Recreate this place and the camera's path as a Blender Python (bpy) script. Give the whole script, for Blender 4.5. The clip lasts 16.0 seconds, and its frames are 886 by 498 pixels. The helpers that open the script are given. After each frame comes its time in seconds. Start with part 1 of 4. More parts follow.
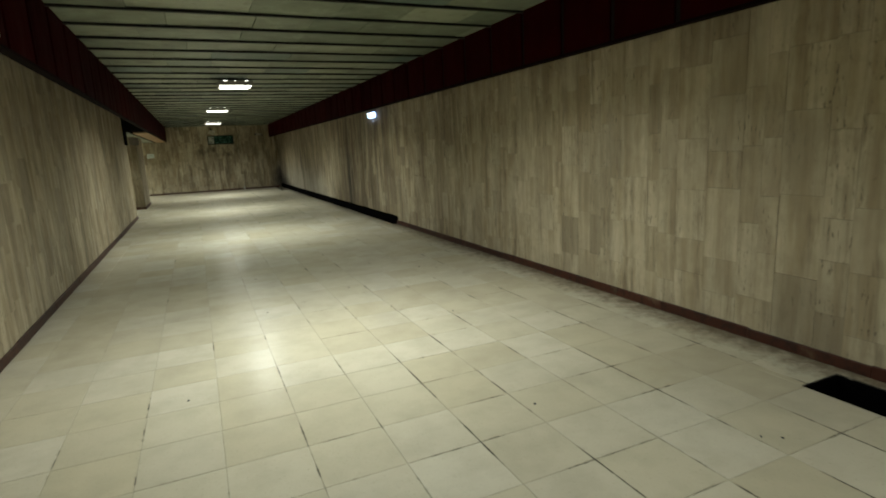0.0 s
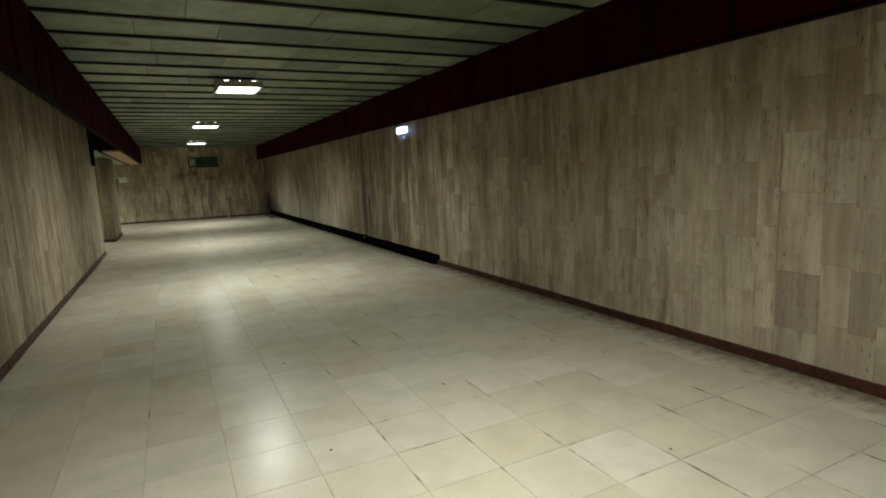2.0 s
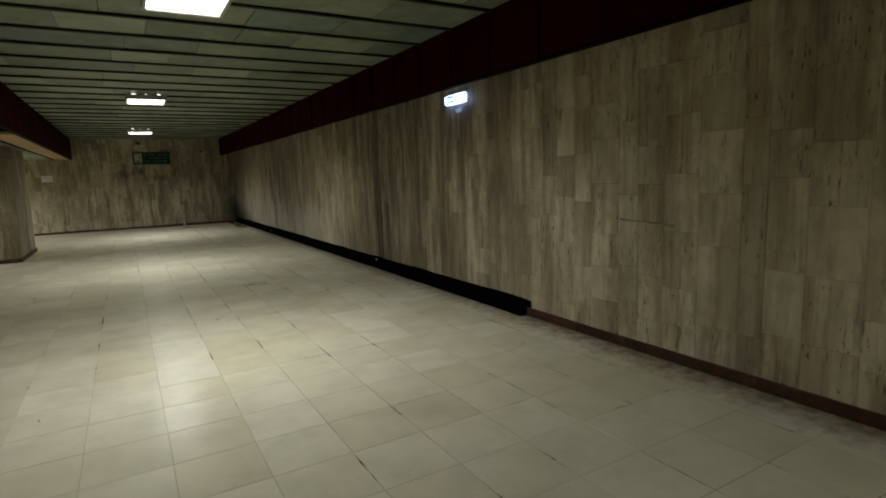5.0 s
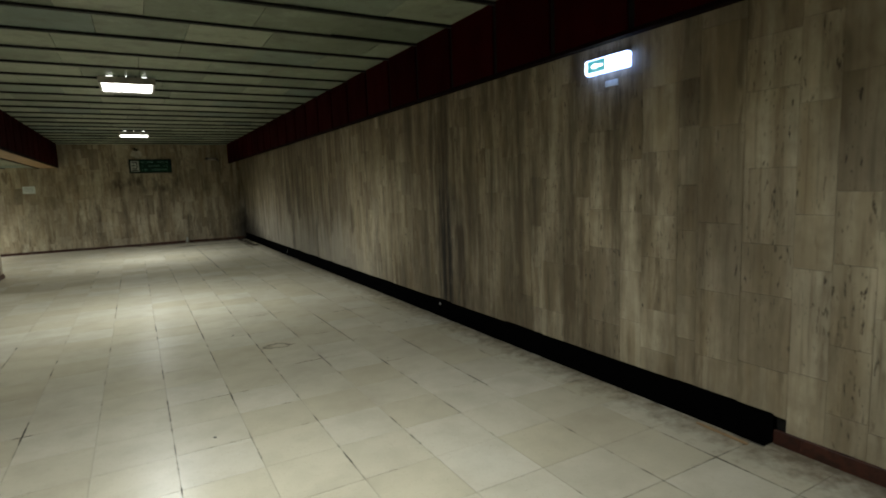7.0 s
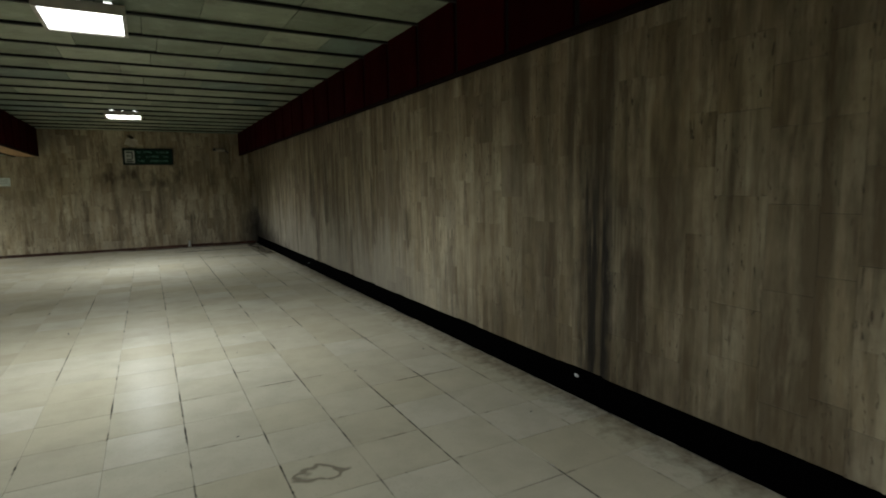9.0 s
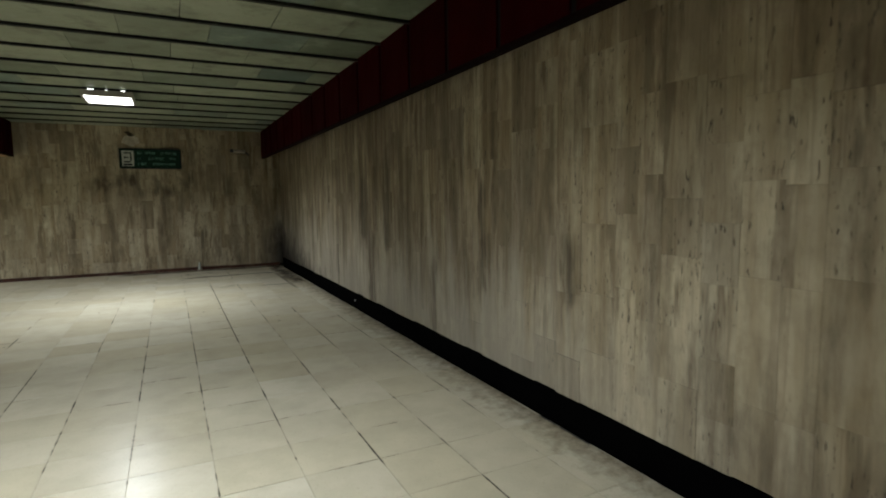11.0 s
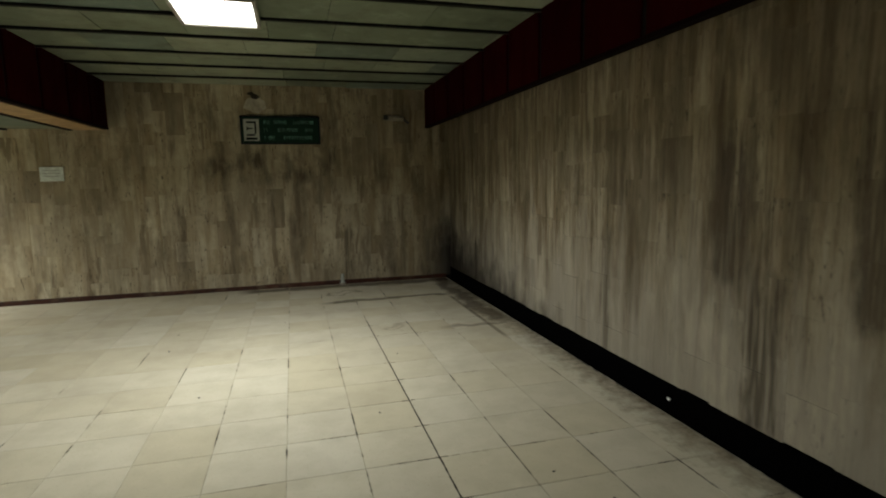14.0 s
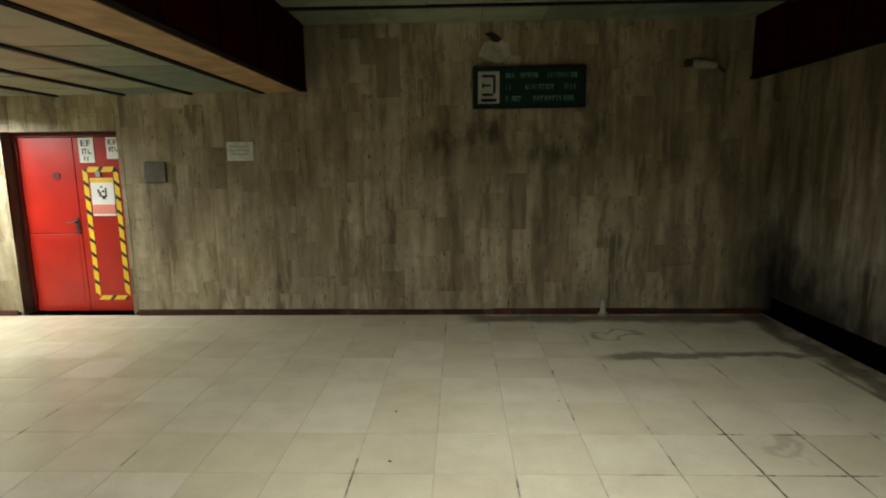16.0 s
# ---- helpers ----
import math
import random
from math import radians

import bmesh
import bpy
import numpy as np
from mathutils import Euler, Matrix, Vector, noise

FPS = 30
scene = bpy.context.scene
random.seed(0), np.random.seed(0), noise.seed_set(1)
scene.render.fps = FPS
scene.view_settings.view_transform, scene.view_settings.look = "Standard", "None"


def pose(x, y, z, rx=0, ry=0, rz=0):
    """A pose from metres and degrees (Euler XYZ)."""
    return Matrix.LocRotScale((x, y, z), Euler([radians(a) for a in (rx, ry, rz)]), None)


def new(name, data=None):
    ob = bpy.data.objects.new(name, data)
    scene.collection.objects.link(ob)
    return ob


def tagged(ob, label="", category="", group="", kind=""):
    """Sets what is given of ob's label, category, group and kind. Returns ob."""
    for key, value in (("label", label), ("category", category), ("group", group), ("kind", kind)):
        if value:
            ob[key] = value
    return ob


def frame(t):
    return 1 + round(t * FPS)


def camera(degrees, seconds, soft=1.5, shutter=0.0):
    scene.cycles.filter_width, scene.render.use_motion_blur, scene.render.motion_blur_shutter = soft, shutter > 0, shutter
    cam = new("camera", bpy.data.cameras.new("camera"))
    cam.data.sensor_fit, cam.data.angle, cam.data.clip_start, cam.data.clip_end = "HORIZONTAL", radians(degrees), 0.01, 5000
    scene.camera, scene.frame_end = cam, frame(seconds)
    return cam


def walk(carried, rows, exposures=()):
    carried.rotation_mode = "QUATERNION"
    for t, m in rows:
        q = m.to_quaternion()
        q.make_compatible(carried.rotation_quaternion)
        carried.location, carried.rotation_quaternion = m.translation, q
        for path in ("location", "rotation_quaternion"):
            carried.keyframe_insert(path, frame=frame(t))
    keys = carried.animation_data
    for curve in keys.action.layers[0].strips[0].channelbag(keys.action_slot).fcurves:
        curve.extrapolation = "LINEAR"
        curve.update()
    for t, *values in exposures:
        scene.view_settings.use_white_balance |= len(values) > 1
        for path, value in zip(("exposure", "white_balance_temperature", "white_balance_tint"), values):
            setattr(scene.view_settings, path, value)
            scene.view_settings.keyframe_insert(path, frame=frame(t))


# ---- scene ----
cam = camera(78.5, 16.0, soft=1.9, shutter=0.18)
ROWS = [
    (0.0, 0.543, 2.466, 1.660, 79.16, 2.79, -24.42),
    (0.5, 0.552, 3.192, 1.637, 79.89, 2.19, -23.62),
    (1.0, 0.575, 3.919, 1.638, 80.40, 2.22, -24.65),
    (1.5, 0.425, 4.595, 1.643, 80.98, 2.43, -25.13),
    (2.0, 0.343, 5.251, 1.639, 81.73, 2.52, -26.83),
    (2.5, 0.359, 5.921, 1.633, 80.85, 3.74, -27.87),
    (3.0, 0.404, 6.633, 1.597, 81.44, 2.26, -26.88),
    (3.5, 0.496, 7.369, 1.545, 81.73, 2.51, -28.32),
    (6.0, 1.091, 10.604, 1.576, 82.23, 1.94, -30.76),
    (6.5, 1.193, 11.343, 1.609, 83.36, 1.41, -29.48),
    (7.0, 1.309, 12.036, 1.603, 83.01, 2.09, -29.55),
    (7.5, 1.399, 12.742, 1.610, 82.71, 1.69, -28.47),
    (8.0, 1.508, 13.425, 1.609, 82.20, 2.32, -29.75),
    (8.5, 1.610, 14.068, 1.586, 82.66, 1.61, -29.33),
    (11.0, 2.116, 17.975, 1.545, 84.56, 0.68, -26.73),
    (11.5, 2.156, 18.645, 1.530, 84.45, 1.13, -25.55),
    (12.0, 2.170, 19.352, 1.539, 84.40, 0.38, -21.90),
    (12.5, 2.141, 20.039, 1.532, 84.26, 0.69, -22.04),
    (13.0, 2.099, 20.810, 1.550, 83.67, 0.79, -19.23),
    (13.5, 1.980, 21.587, 1.587, 83.22, 0.85, -18.81),
    (14.0, 1.943, 22.384, 1.654, 82.65, 0.99, -15.46),
    (14.5, 1.925, 23.155, 1.695, 82.91, 1.50, -11.62),
    (15.0, 1.793, 23.914, 1.632, 82.54, 1.66, -7.43),
    (15.5, 1.419, 24.610, 1.633, 82.38, 1.03, -3.26),
    (16.0, 1.091, 25.294, 1.666, 80.99, 0.66, 1.70),
]
# seconds, stops, kelvin, tint
EXPOSURES = [(0.0, 0.05, 6500, 3), (1.0, 0.03, 6550, 5), (2.0, -0.12, 6450, 7), (3.0, -0.35, 6450, 9), (3.7, -0.40, 6450, 9), (5.8, -0.32, 6350, 8), (7.0, -0.28, 6200, 9),
             (8.0, -0.40, 6020, 9), (8.7, -0.42, 6000, 9), (10.8, 0.03, 6040, 11), (12.5, 0.06, 6200, 10), (14.0, -0.15, 6500, 10), (15.0, -0.20, 6750, 11), (16.0, -0.36, 6750, 8)]
walk(cam, [(t, pose(x, y, z, rx, ry, rz)) for t, x, y, z, rx, ry, rz in ROWS], EXPOSURES)

# ---- plan, in metres ----
XR, XL, YB, YE, ZC = 4.477, -1.135, -3.0, 31.15, 3.085    # right wall, left wall, back wall, end wall, ceiling
WALL_END, PIER_X, PIER_Y0, PIER_Y1 = 20.3, -1.16, 23.6, 25.95
BEAM_X, BEAM_Z = -0.527, 2.450                            # face and underside of the red fascia on the left
FASC_X, FASC_Z = 4.091, 2.505                             # the same on the right
LOBBY_X, LOBBY_Y, LOBBY_Z = -8.0, 20.3, 2.43
TILE, TILE_X, TILE_Y = 0.443, 0.942, 26.68                # floor tile pitch and one joint crossing
ROW, ROW_Y = 0.728, 28.32                                 # ceiling rows
LAMPS = [(1.46, 1.15), (1.46, 7.12), (1.45, 14.22), (1.36, 20.40), (1.435, 27.17)]
# the second lobby lamp is unseen, added to light the lobby
LOBBY_LAMPS = [(-4.40, 30.2), (-4.35, 23.9)]
TRENCH_Y, TRENCH_W, TRENCH_H = 13.76, 0.085, 0.172        # open gutter along the right wall
PIT = (3.985, 4.36, 4.0, 4.55)                            # open drain pit in the floor
DOOR = (-3.89, -2.605, 2.05)

# ---- world and lights ----
world = bpy.data.worlds.new("world")
scene.world = world
world.use_nodes = True
world.node_tree.nodes["Background"].inputs[0].default_value = (0.5, 0.5, 0.5, 1)
world.node_tree.nodes["Background"].inputs[1].default_value = 0.0
POWER, SPREAD = 84, 147


def area_lamp(name, x, y, z, sx, sy, power, spread=SPREAD, colour=(0.96, 0.98, 0.945)):
    d = bpy.data.lights.new(name, "AREA")
    d.shape, d.size, d.size_y, d.energy, d.color = "RECTANGLE", sx, sy, power, colour
    d.spread = radians(spread)
    o = new(name, d)
    o.location = (x, y, z)
    return o


for lx, ly in LAMPS:
    area_lamp("lamp_light", lx, ly, 2.962, 0.55, 0.64, POWER)
for lx, ly in LOBBY_LAMPS:
    area_lamp("lobby_light", lx, ly, 2.325, 0.54, 0.54, POWER * 2.0, 165)


# ---- materials ----
class Nodes:
    """Short hand for node trees."""

    def __init__(self, name):
        self.m = bpy.data.materials.new(name)
        self.m.use_nodes = True
        self.t = self.m.node_tree
        self.b = self.t.nodes["Principled BSDF"]

    def put(self, sock, v):
        if isinstance(v, bpy.types.NodeSocket):
            self.t.links.new(v, sock)
        else:
            sock.default_value = (*v, 1) if isinstance(v, tuple) and len(v) == 3 and sock.type == "RGBA" else v

    def node(self, kind, **kw):
        n = self.t.nodes.new(kind)
        for k, v in kw.items():
            n.inputs[k.replace("_", " ")].default_value = v
        return n

    def math(self, op, a, b=0.0, c=0.0, clamp=False):
        n = self.t.nodes.new("ShaderNodeMath")
        n.operation, n.use_clamp = op, clamp
        for i, v in enumerate((a, b, c)):
            self.put(n.inputs[i], v)
        return n.outputs[0]

    def vec(self, op, a, b):
        n = self.t.nodes.new("ShaderNodeVectorMath")
        n.operation = op
        self.put(n.inputs[0], a)
        self.put(n.inputs[1], b)
        return n.outputs[0]

    def pos(self):
        return self.t.nodes.new("ShaderNodeNewGeometry").outputs["Position"]

    def chance(self):
        """A number from 0 to 1, one for each object or loose piece."""
        a = self.t.nodes.new("ShaderNodeObjectInfo").outputs["Random"]
        b = self.t.nodes.new("ShaderNodeNewGeometry").outputs["Random Per Island"]
        return self.math("FRACT", self.math("ADD", a, b))

    def noise(self, vector, scale, detail=4.0, rough=0.55):
        n = self.node("ShaderNodeTexNoise", Scale=scale, Detail=detail, Roughness=rough)
        self.put(n.inputs["Vector"], vector)
        return n.outputs["Fac"]

    def ramp(self, v, lo, hi, a=0.0, b=1.0):
        n = self.t.nodes.new("ShaderNodeMapRange")
        n.clamp = True
        for i, x in enumerate((v, lo, hi, a, b)):
            self.put(n.inputs[i], x)
        return n.outputs[0]

    def mix(self, f, a, b, mode="MIX"):
        n = self.t.nodes.new("ShaderNodeMix")
        n.data_type, n.blend_type = "RGBA", mode
        self.put(n.inputs[0], f)
        self.put(n.inputs[6], a)
        self.put(n.inputs[7], b)
        return n.outputs[2]

    def xyz(self, v):
        n = self.t.nodes.new("ShaderNodeSeparateXYZ")
        self.put(n.inputs[0], v)
        return n.outputs

    def bump(self, h, strength, distance):
        n = self.node("ShaderNodeBump", Strength=strength, Distance=distance)
        self.put(n.inputs["Height"], h)
        self.put(self.b.inputs["Normal"], n.outputs[0])

    def done(self, colour=None, rough=None, metal=0.0, spec=0.5):
        if colour is not None:
            self.put(self.b.inputs["Base Color"], colour)
        if rough is not None:
            self.put(self.b.inputs["Roughness"], rough)
        self.b.inputs["Metallic"].default_value = metal
        self.b.inputs["Specular IOR Level"].default_value = spec
        return self.m


def travertine():
    n = Nodes("travertine")
    p, c = n.pos(), n.chance()
    shift = n.t.nodes.new("ShaderNodeCombineXYZ")
    for i, k in enumerate((37.0, 53.0, 71.0)):
        n.put(shift.inputs[i], n.math("MULTIPLY", c, k))
    q = n.vec("ADD", p, shift.outputs[0])
    bend = n.math("MULTIPLY", n.math("SUBTRACT", n.noise(q, 3.0, 2.0), 0.5), 0.05)
    both = n.t.nodes.new("ShaderNodeCombineXYZ")
    n.put(both.inputs[0], bend)
    n.put(both.inputs[1], bend)
    qb = n.vec("ADD", q, both.outputs[0])
    pb = n.vec("ADD", n.vec("ADD", p, both.outputs[0]), n.vec("MULTIPLY", shift.outputs[0], (0.0006, 0.0006, 0.01)))
    grain = n.noise(n.vec("MULTIPLY", pb, (1, 1, 0.09)), 12.0, 2.5, 0.55)
    bands = n.math("ADD", n.math("MULTIPLY", n.noise(n.vec("MULTIPLY", qb, (1, 1, 0.06)), 6.0, 1.5, 0.5), 0.5), n.math("MULTIPLY", n.noise(n.vec("MULTIPLY", pb, (1, 1, 0.16)), 3.2, 4.0, 0.6), 0.5))
    fine = n.noise(n.vec("MULTIPLY", q, (1, 1, 0.12)), 80.0, 3.0, 0.6)
    mottle = n.noise(q, 9.0, 6.0, 0.65)
    base = n.mix(n.ramp(bands, 0.42, 0.57), (0.315, 0.255, 0.157), (0.51, 0.452, 0.325))
    base = n.mix(n.ramp(grain, 0.50, 0.64, 0.0, 0.30), base, (0.60, 0.54, 0.41))
    base = n.mix(n.ramp(grain, 0.47, 0.36, 0.0, 0.28), base, (0.21, 0.165, 0.105))
    base = n.mix(n.ramp(mottle, 0.45, 0.68, 0.0, 0.45), base, (0.27, 0.225, 0.155))
    base = n.mix(n.ramp(fine, 0.40, 0.30, 0.0, 0.22), base, (0.15, 0.12, 0.08))
    c2 = n.math("FRACT", n.math("MULTIPLY", c, 7.31))
    base = n.mix(n.ramp(c2, 0.3, 1.0, 0.0, 0.22), base, (0.22, 0.182, 0.122))
    c3 = n.math("FRACT", n.math("MULTIPLY", c, 17.7))
    base = n.mix(n.ramp(c3, 0.90, 0.98, 0.0, 0.5), base, (0.15, 0.122, 0.086))
    c4 = n.math("FRACT", n.math("MULTIPLY", c, 29.3))
    base = n.mix(n.ramp(c4, 0.70, 1.0, 0.0, 0.28), base, (0.60, 0.555, 0.44))
    # dark veins in some slabs
    c5 = n.math("FRACT", n.math("MULTIPLY", c, 41.9))
    vein = n.noise(n.vec("MULTIPLY", pb, (1, 1, 0.12)), 7.0, 4.0, 0.6)
    base = n.mix(n.math("MULTIPLY", n.ramp(vein, 0.55, 0.63), n.ramp(c5, 0.3, 0.8, 0.3, 0.75)), base, (0.12, 0.088, 0.052))
    patch = n.noise(n.vec("MULTIPLY", pb, (1, 1, 0.5)), 1.7, 5.0, 0.65)
    base = n.mix(n.ramp(patch, 0.50, 0.66, 0.0, 0.5), base, (0.185, 0.15, 0.10))
    base = n.mix(n.ramp(patch, 0.44, 0.32, 0.0, 0.35), base, (0.60, 0.54, 0.41))
    # fine lines and pits, thick in some slabs and absent in others
    c6 = n.math("FRACT", n.math("MULTIPLY", c, 57.1))
    lines = n.noise(n.vec("MULTIPLY", q, (1, 1, 0.025)), 42.0, 3.0, 0.6)
    base = n.mix(n.math("MULTIPLY", n.ramp(lines, 0.45, 0.37), n.math("MULTIPLY", n.ramp(c6, 0.1, 0.7, 0.08, 0.34), n.ramp(n.xyz(p)[1], YE - 0.2, YE - 0.1, 1.0, 0.35))), base, (0.11, 0.084, 0.05))
    worn_y = n.xyz(p)[1]
    rake = n.noise(n.vec("MULTIPLY", pb, (1, 1, 0.055)), 20.0, 5.0, 0.68)
    base = n.mix(n.math("MULTIPLY", n.ramp(rake, 0.50, 0.40), n.math("MULTIPLY", n.ramp(worn_y, 19.0, 22.5, 0.0, 0.42), n.ramp(worn_y, YE - 0.1, YE - 0.2))), base, (0.07, 0.053, 0.031))
    base = n.mix(n.math("MULTIPLY", n.ramp(rake, 0.53, 0.62), n.math("MULTIPLY", n.ramp(worn_y, 20.0, 23.0, 0.0, 0.4), n.ramp(worn_y, YE - 0.1, YE - 0.2))), base, (0.55, 0.50, 0.40))
    pit = n.noise(n.vec("MULTIPLY", q, (1, 1, 0.2)), 62.0, 3.0, 0.6)
    where = n.noise(n.vec("MULTIPLY", q, (1, 1, 0.06)), 11.0, 2.0, 0.5)
    pits = n.math("MULTIPLY", n.ramp(pit, 0.61, 0.66), n.math("MULTIPLY", n.ramp(where, 0.38, 0.5), n.ramp(c6, 0.08, 0.45)))
    base = n.mix(n.math("MULTIPLY", pits, 0.85), base, (0.028, 0.022, 0.014))
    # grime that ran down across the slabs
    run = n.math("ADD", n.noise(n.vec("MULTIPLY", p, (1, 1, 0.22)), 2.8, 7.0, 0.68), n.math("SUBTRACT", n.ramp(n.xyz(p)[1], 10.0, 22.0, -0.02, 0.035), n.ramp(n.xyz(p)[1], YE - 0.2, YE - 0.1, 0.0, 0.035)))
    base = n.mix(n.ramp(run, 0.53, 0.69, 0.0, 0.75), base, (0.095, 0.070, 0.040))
    sx, sy, sz = n.xyz(p)
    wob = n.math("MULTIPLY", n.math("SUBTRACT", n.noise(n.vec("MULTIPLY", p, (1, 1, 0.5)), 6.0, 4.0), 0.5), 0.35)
    # damp streak on the long wall
    d = n.math("ABSOLUTE", n.math("ADD", n.math("SUBTRACT", sy, 17.60), n.math("MULTIPLY", wob, 0.7)))
    streak = n.math("MULTIPLY", n.ramp(d, 0.25, 0.07), n.ramp(n.math("ADD", sz, n.math("MULTIPLY", wob, 2.0)), 2.1, 1.2, 0.25, 1.0))
    streak = n.math("MULTIPLY", streak, n.ramp(sx, XR - 0.2, XR - 0.1))
    comb = n.ramp(n.noise(n.vec("MULTIPLY", p, (1, 1, 0.05)), 22.0, 3.0), 0.40, 0.52, 0.35, 1.0)
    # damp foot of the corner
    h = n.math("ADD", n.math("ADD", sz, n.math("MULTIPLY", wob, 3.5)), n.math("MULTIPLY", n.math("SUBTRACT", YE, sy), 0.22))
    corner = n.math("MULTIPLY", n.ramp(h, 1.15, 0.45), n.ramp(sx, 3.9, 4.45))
    # stains under the sign on the end wall
    ex = n.math("DIVIDE", n.math("SUBTRACT", sx, 1.65), 1.25)
    ez = n.math("DIVIDE", n.math("SUBTRACT", sz, 1.85), 0.28)
    er = n.math("ADD", n.math("MULTIPLY", ex, ex), n.math("MULTIPLY", ez, ez))
    soft = n.noise(n.vec("MULTIPLY", p, (1, 1, 0.45)), 1.1, 5.0, 0.6)
    # end wall grime; lobby light fading to the right is put into its colour
    grimy = n.math("MULTIPLY", n.ramp(sy, YE - 0.3, YE - 0.1), n.ramp(n.math("ADD", soft, n.ramp(sx, -2.5, 4.0, -0.12, 0.1)), 0.3, 0.6, 0.0, 0.27))
    base = n.mix(grimy, base, (0.13, 0.098, 0.054))
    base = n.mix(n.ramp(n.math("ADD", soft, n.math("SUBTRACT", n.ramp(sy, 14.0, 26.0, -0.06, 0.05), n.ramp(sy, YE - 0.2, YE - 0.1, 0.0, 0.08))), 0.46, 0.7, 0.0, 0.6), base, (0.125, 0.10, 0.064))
    blot = n.noise(n.vec("MULTIPLY", p, (1, 1, 0.6)), 3.6, 5.0, 0.6)
    spots = n.math("MULTIPLY", n.math("MULTIPLY", n.ramp(er, 1.0, 0.3), n.ramp(blot, 0.47, 0.60)), n.ramp(sy, YE - 0.2, YE - 0.1))
    base = n.mix(n.math("MULTIPLY", spots, 0.62), base, (0.055, 0.042, 0.028))
    # single dark stains: on the end wall along x, on the long wall along y
    frayed = n.math("MULTIPLY", n.math("SUBTRACT", n.noise(n.vec("MULTIPLY", p, (1, 1, 0.4)), 9.0, 4.0, 0.6), 0.5), 0.22)
    on_end, on_long = n.ramp(sy, YE - 0.2, YE - 0.1), n.ramp(sx, XR - 0.2, XR - 0.1)

    def stain(on, u, at, half, z0, z1, k):
        d = n.math("ADD", n.math("ABSOLUTE", n.math("SUBTRACT", u, at)), frayed)
        e = n.math("ADD", sz, n.math("MULTIPLY", frayed, 2.0))
        f = n.math("MULTIPLY", n.ramp(d, half, half * 0.4), n.math("MULTIPLY", n.ramp(e, z0 - 0.06, z0 + 0.06), n.ramp(e, z1 + 0.08, z1 - 0.08)))
        return n.math("MULTIPLY", n.math("MULTIPLY", f, n.math("MULTIPLY", comb, k)), on)

    # brown grime, plus shade between two lamps put into the colour near y 16
    grime_dim = n.math("MAXIMUM", n.ramp(n.math("ABSOLUTE", n.math("SUBTRACT", sy, 16.4)), 3.3, 1.6), n.math("MAXIMUM", n.ramp(sy, 26.5, 29.5, 0.0, 0.8), n.ramp(sy, 20.5, 23.5, 0.0, 0.6)))
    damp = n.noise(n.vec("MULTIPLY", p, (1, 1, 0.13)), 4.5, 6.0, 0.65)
    base = n.mix(n.math("MULTIPLY", n.math("MULTIPLY", grime_dim, on_long), n.ramp(damp, 0.40, 0.60, 0.12, 0.85)), base, (0.085, 0.064, 0.037))
    # pale mineral bloom along the foot of the long wall
    bloom = n.math("MULTIPLY", n.math("MULTIPLY", on_long, n.ramp(sy, 19.0, 21.5)), n.ramp(n.math("ADD", sz, n.math("MULTIPLY", n.math("SUBTRACT", damp, 0.5), 3.0)), 1.35, 0.5, 0.0, 0.5))
    base = n.mix(bloom, base, (0.44, 0.42, 0.37))
    for args in ((on_end, sx, 2.76, 0.10, 0.0, 0.90, 0.7), (on_end, sx, 1.46, 0.10, 1.93, 2.14, 0.8), (on_end, sx, 2.55, 0.11, 1.97, 2.12, 0.75), (on_end, sx, 0.90, 0.16, 1.70, 1.96, 0.65),
                 (on_end, sx, 2.05, 0.28, 1.64, 1.82, 0.65), (on_end, sx, 3.67, 0.06, 0.1, 1.35, 0.5),
                 (on_long, sy, 25.06, 0.16, 0.95, 1.9, 0.8), (on_long, sy, 24.78, 0.17, 0.1, 1.05, 0.8), (on_long, sy, 24.2, 0.12, 0.9, 2.1, 0.7), (on_long, sy, 29.80, 0.13, 0.0, 0.72, 0.9),
                 (on_long, sy, 30.90, 0.2, 0.0, 0.75, 0.9), (on_long, sy, 21.93, 0.09, 0.7, 1.65, 0.75), (on_long, sy, 20.8, 0.11, 0.85, 1.3, 0.65), (on_long, sy, 26.4, 0.1, 0.1, 1.2, 0.6),
                 (on_long, sy, 17.27, 0.12, 0.1, 1.1, 0.75), (on_long, sy, 22.9, 0.1, 0.1, 0.9, 0.6)):
        base = n.mix(stain(*args), base, (0.05, 0.036, 0.02))
    # dark strokes that ran down the end wall
    stroke = n.noise(n.vec("MULTIPLY", p, (1, 1, 0.16)), 5.2, 5.0, 0.62)
    tall = n.ramp(n.noise(n.vec("MULTIPLY", p, (1, 1, 0.7)), 1.6, 3.0), 0.36, 0.56)
    base = n.mix(n.math("MULTIPLY", n.math("MULTIPLY", n.math("MULTIPLY", on_end, n.ramp(sx, -1.8, 0.8, 0.3, 1.0)), tall), n.ramp(stroke, 0.50, 0.62, 0.0, 0.58)), base, (0.07, 0.05, 0.028))
    base = n.mix(n.math("MULTIPLY", streak, comb), base, (0.014, 0.011, 0.008))
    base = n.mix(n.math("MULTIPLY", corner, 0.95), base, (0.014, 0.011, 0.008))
    # the first stretch of the walls is paler
    base = n.mix(n.math("MULTIPLY", n.ramp(sy, 12.5, 8.0, 0.0, 0.2), n.ramp(grain, 0.35, 0.6, 0.5, 1.0)), base, (0.56, 0.50, 0.37))
    base = n.mix(1.0, base, (1.015, 1.0, 0.955), "MULTIPLY")
    n.bump(n.math("SUBTRACT", n.math("MULTIPLY", n.math("ADD", grain, lines), 0.25), pits), 0.4, 0.004)
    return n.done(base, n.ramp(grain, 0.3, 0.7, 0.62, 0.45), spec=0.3)


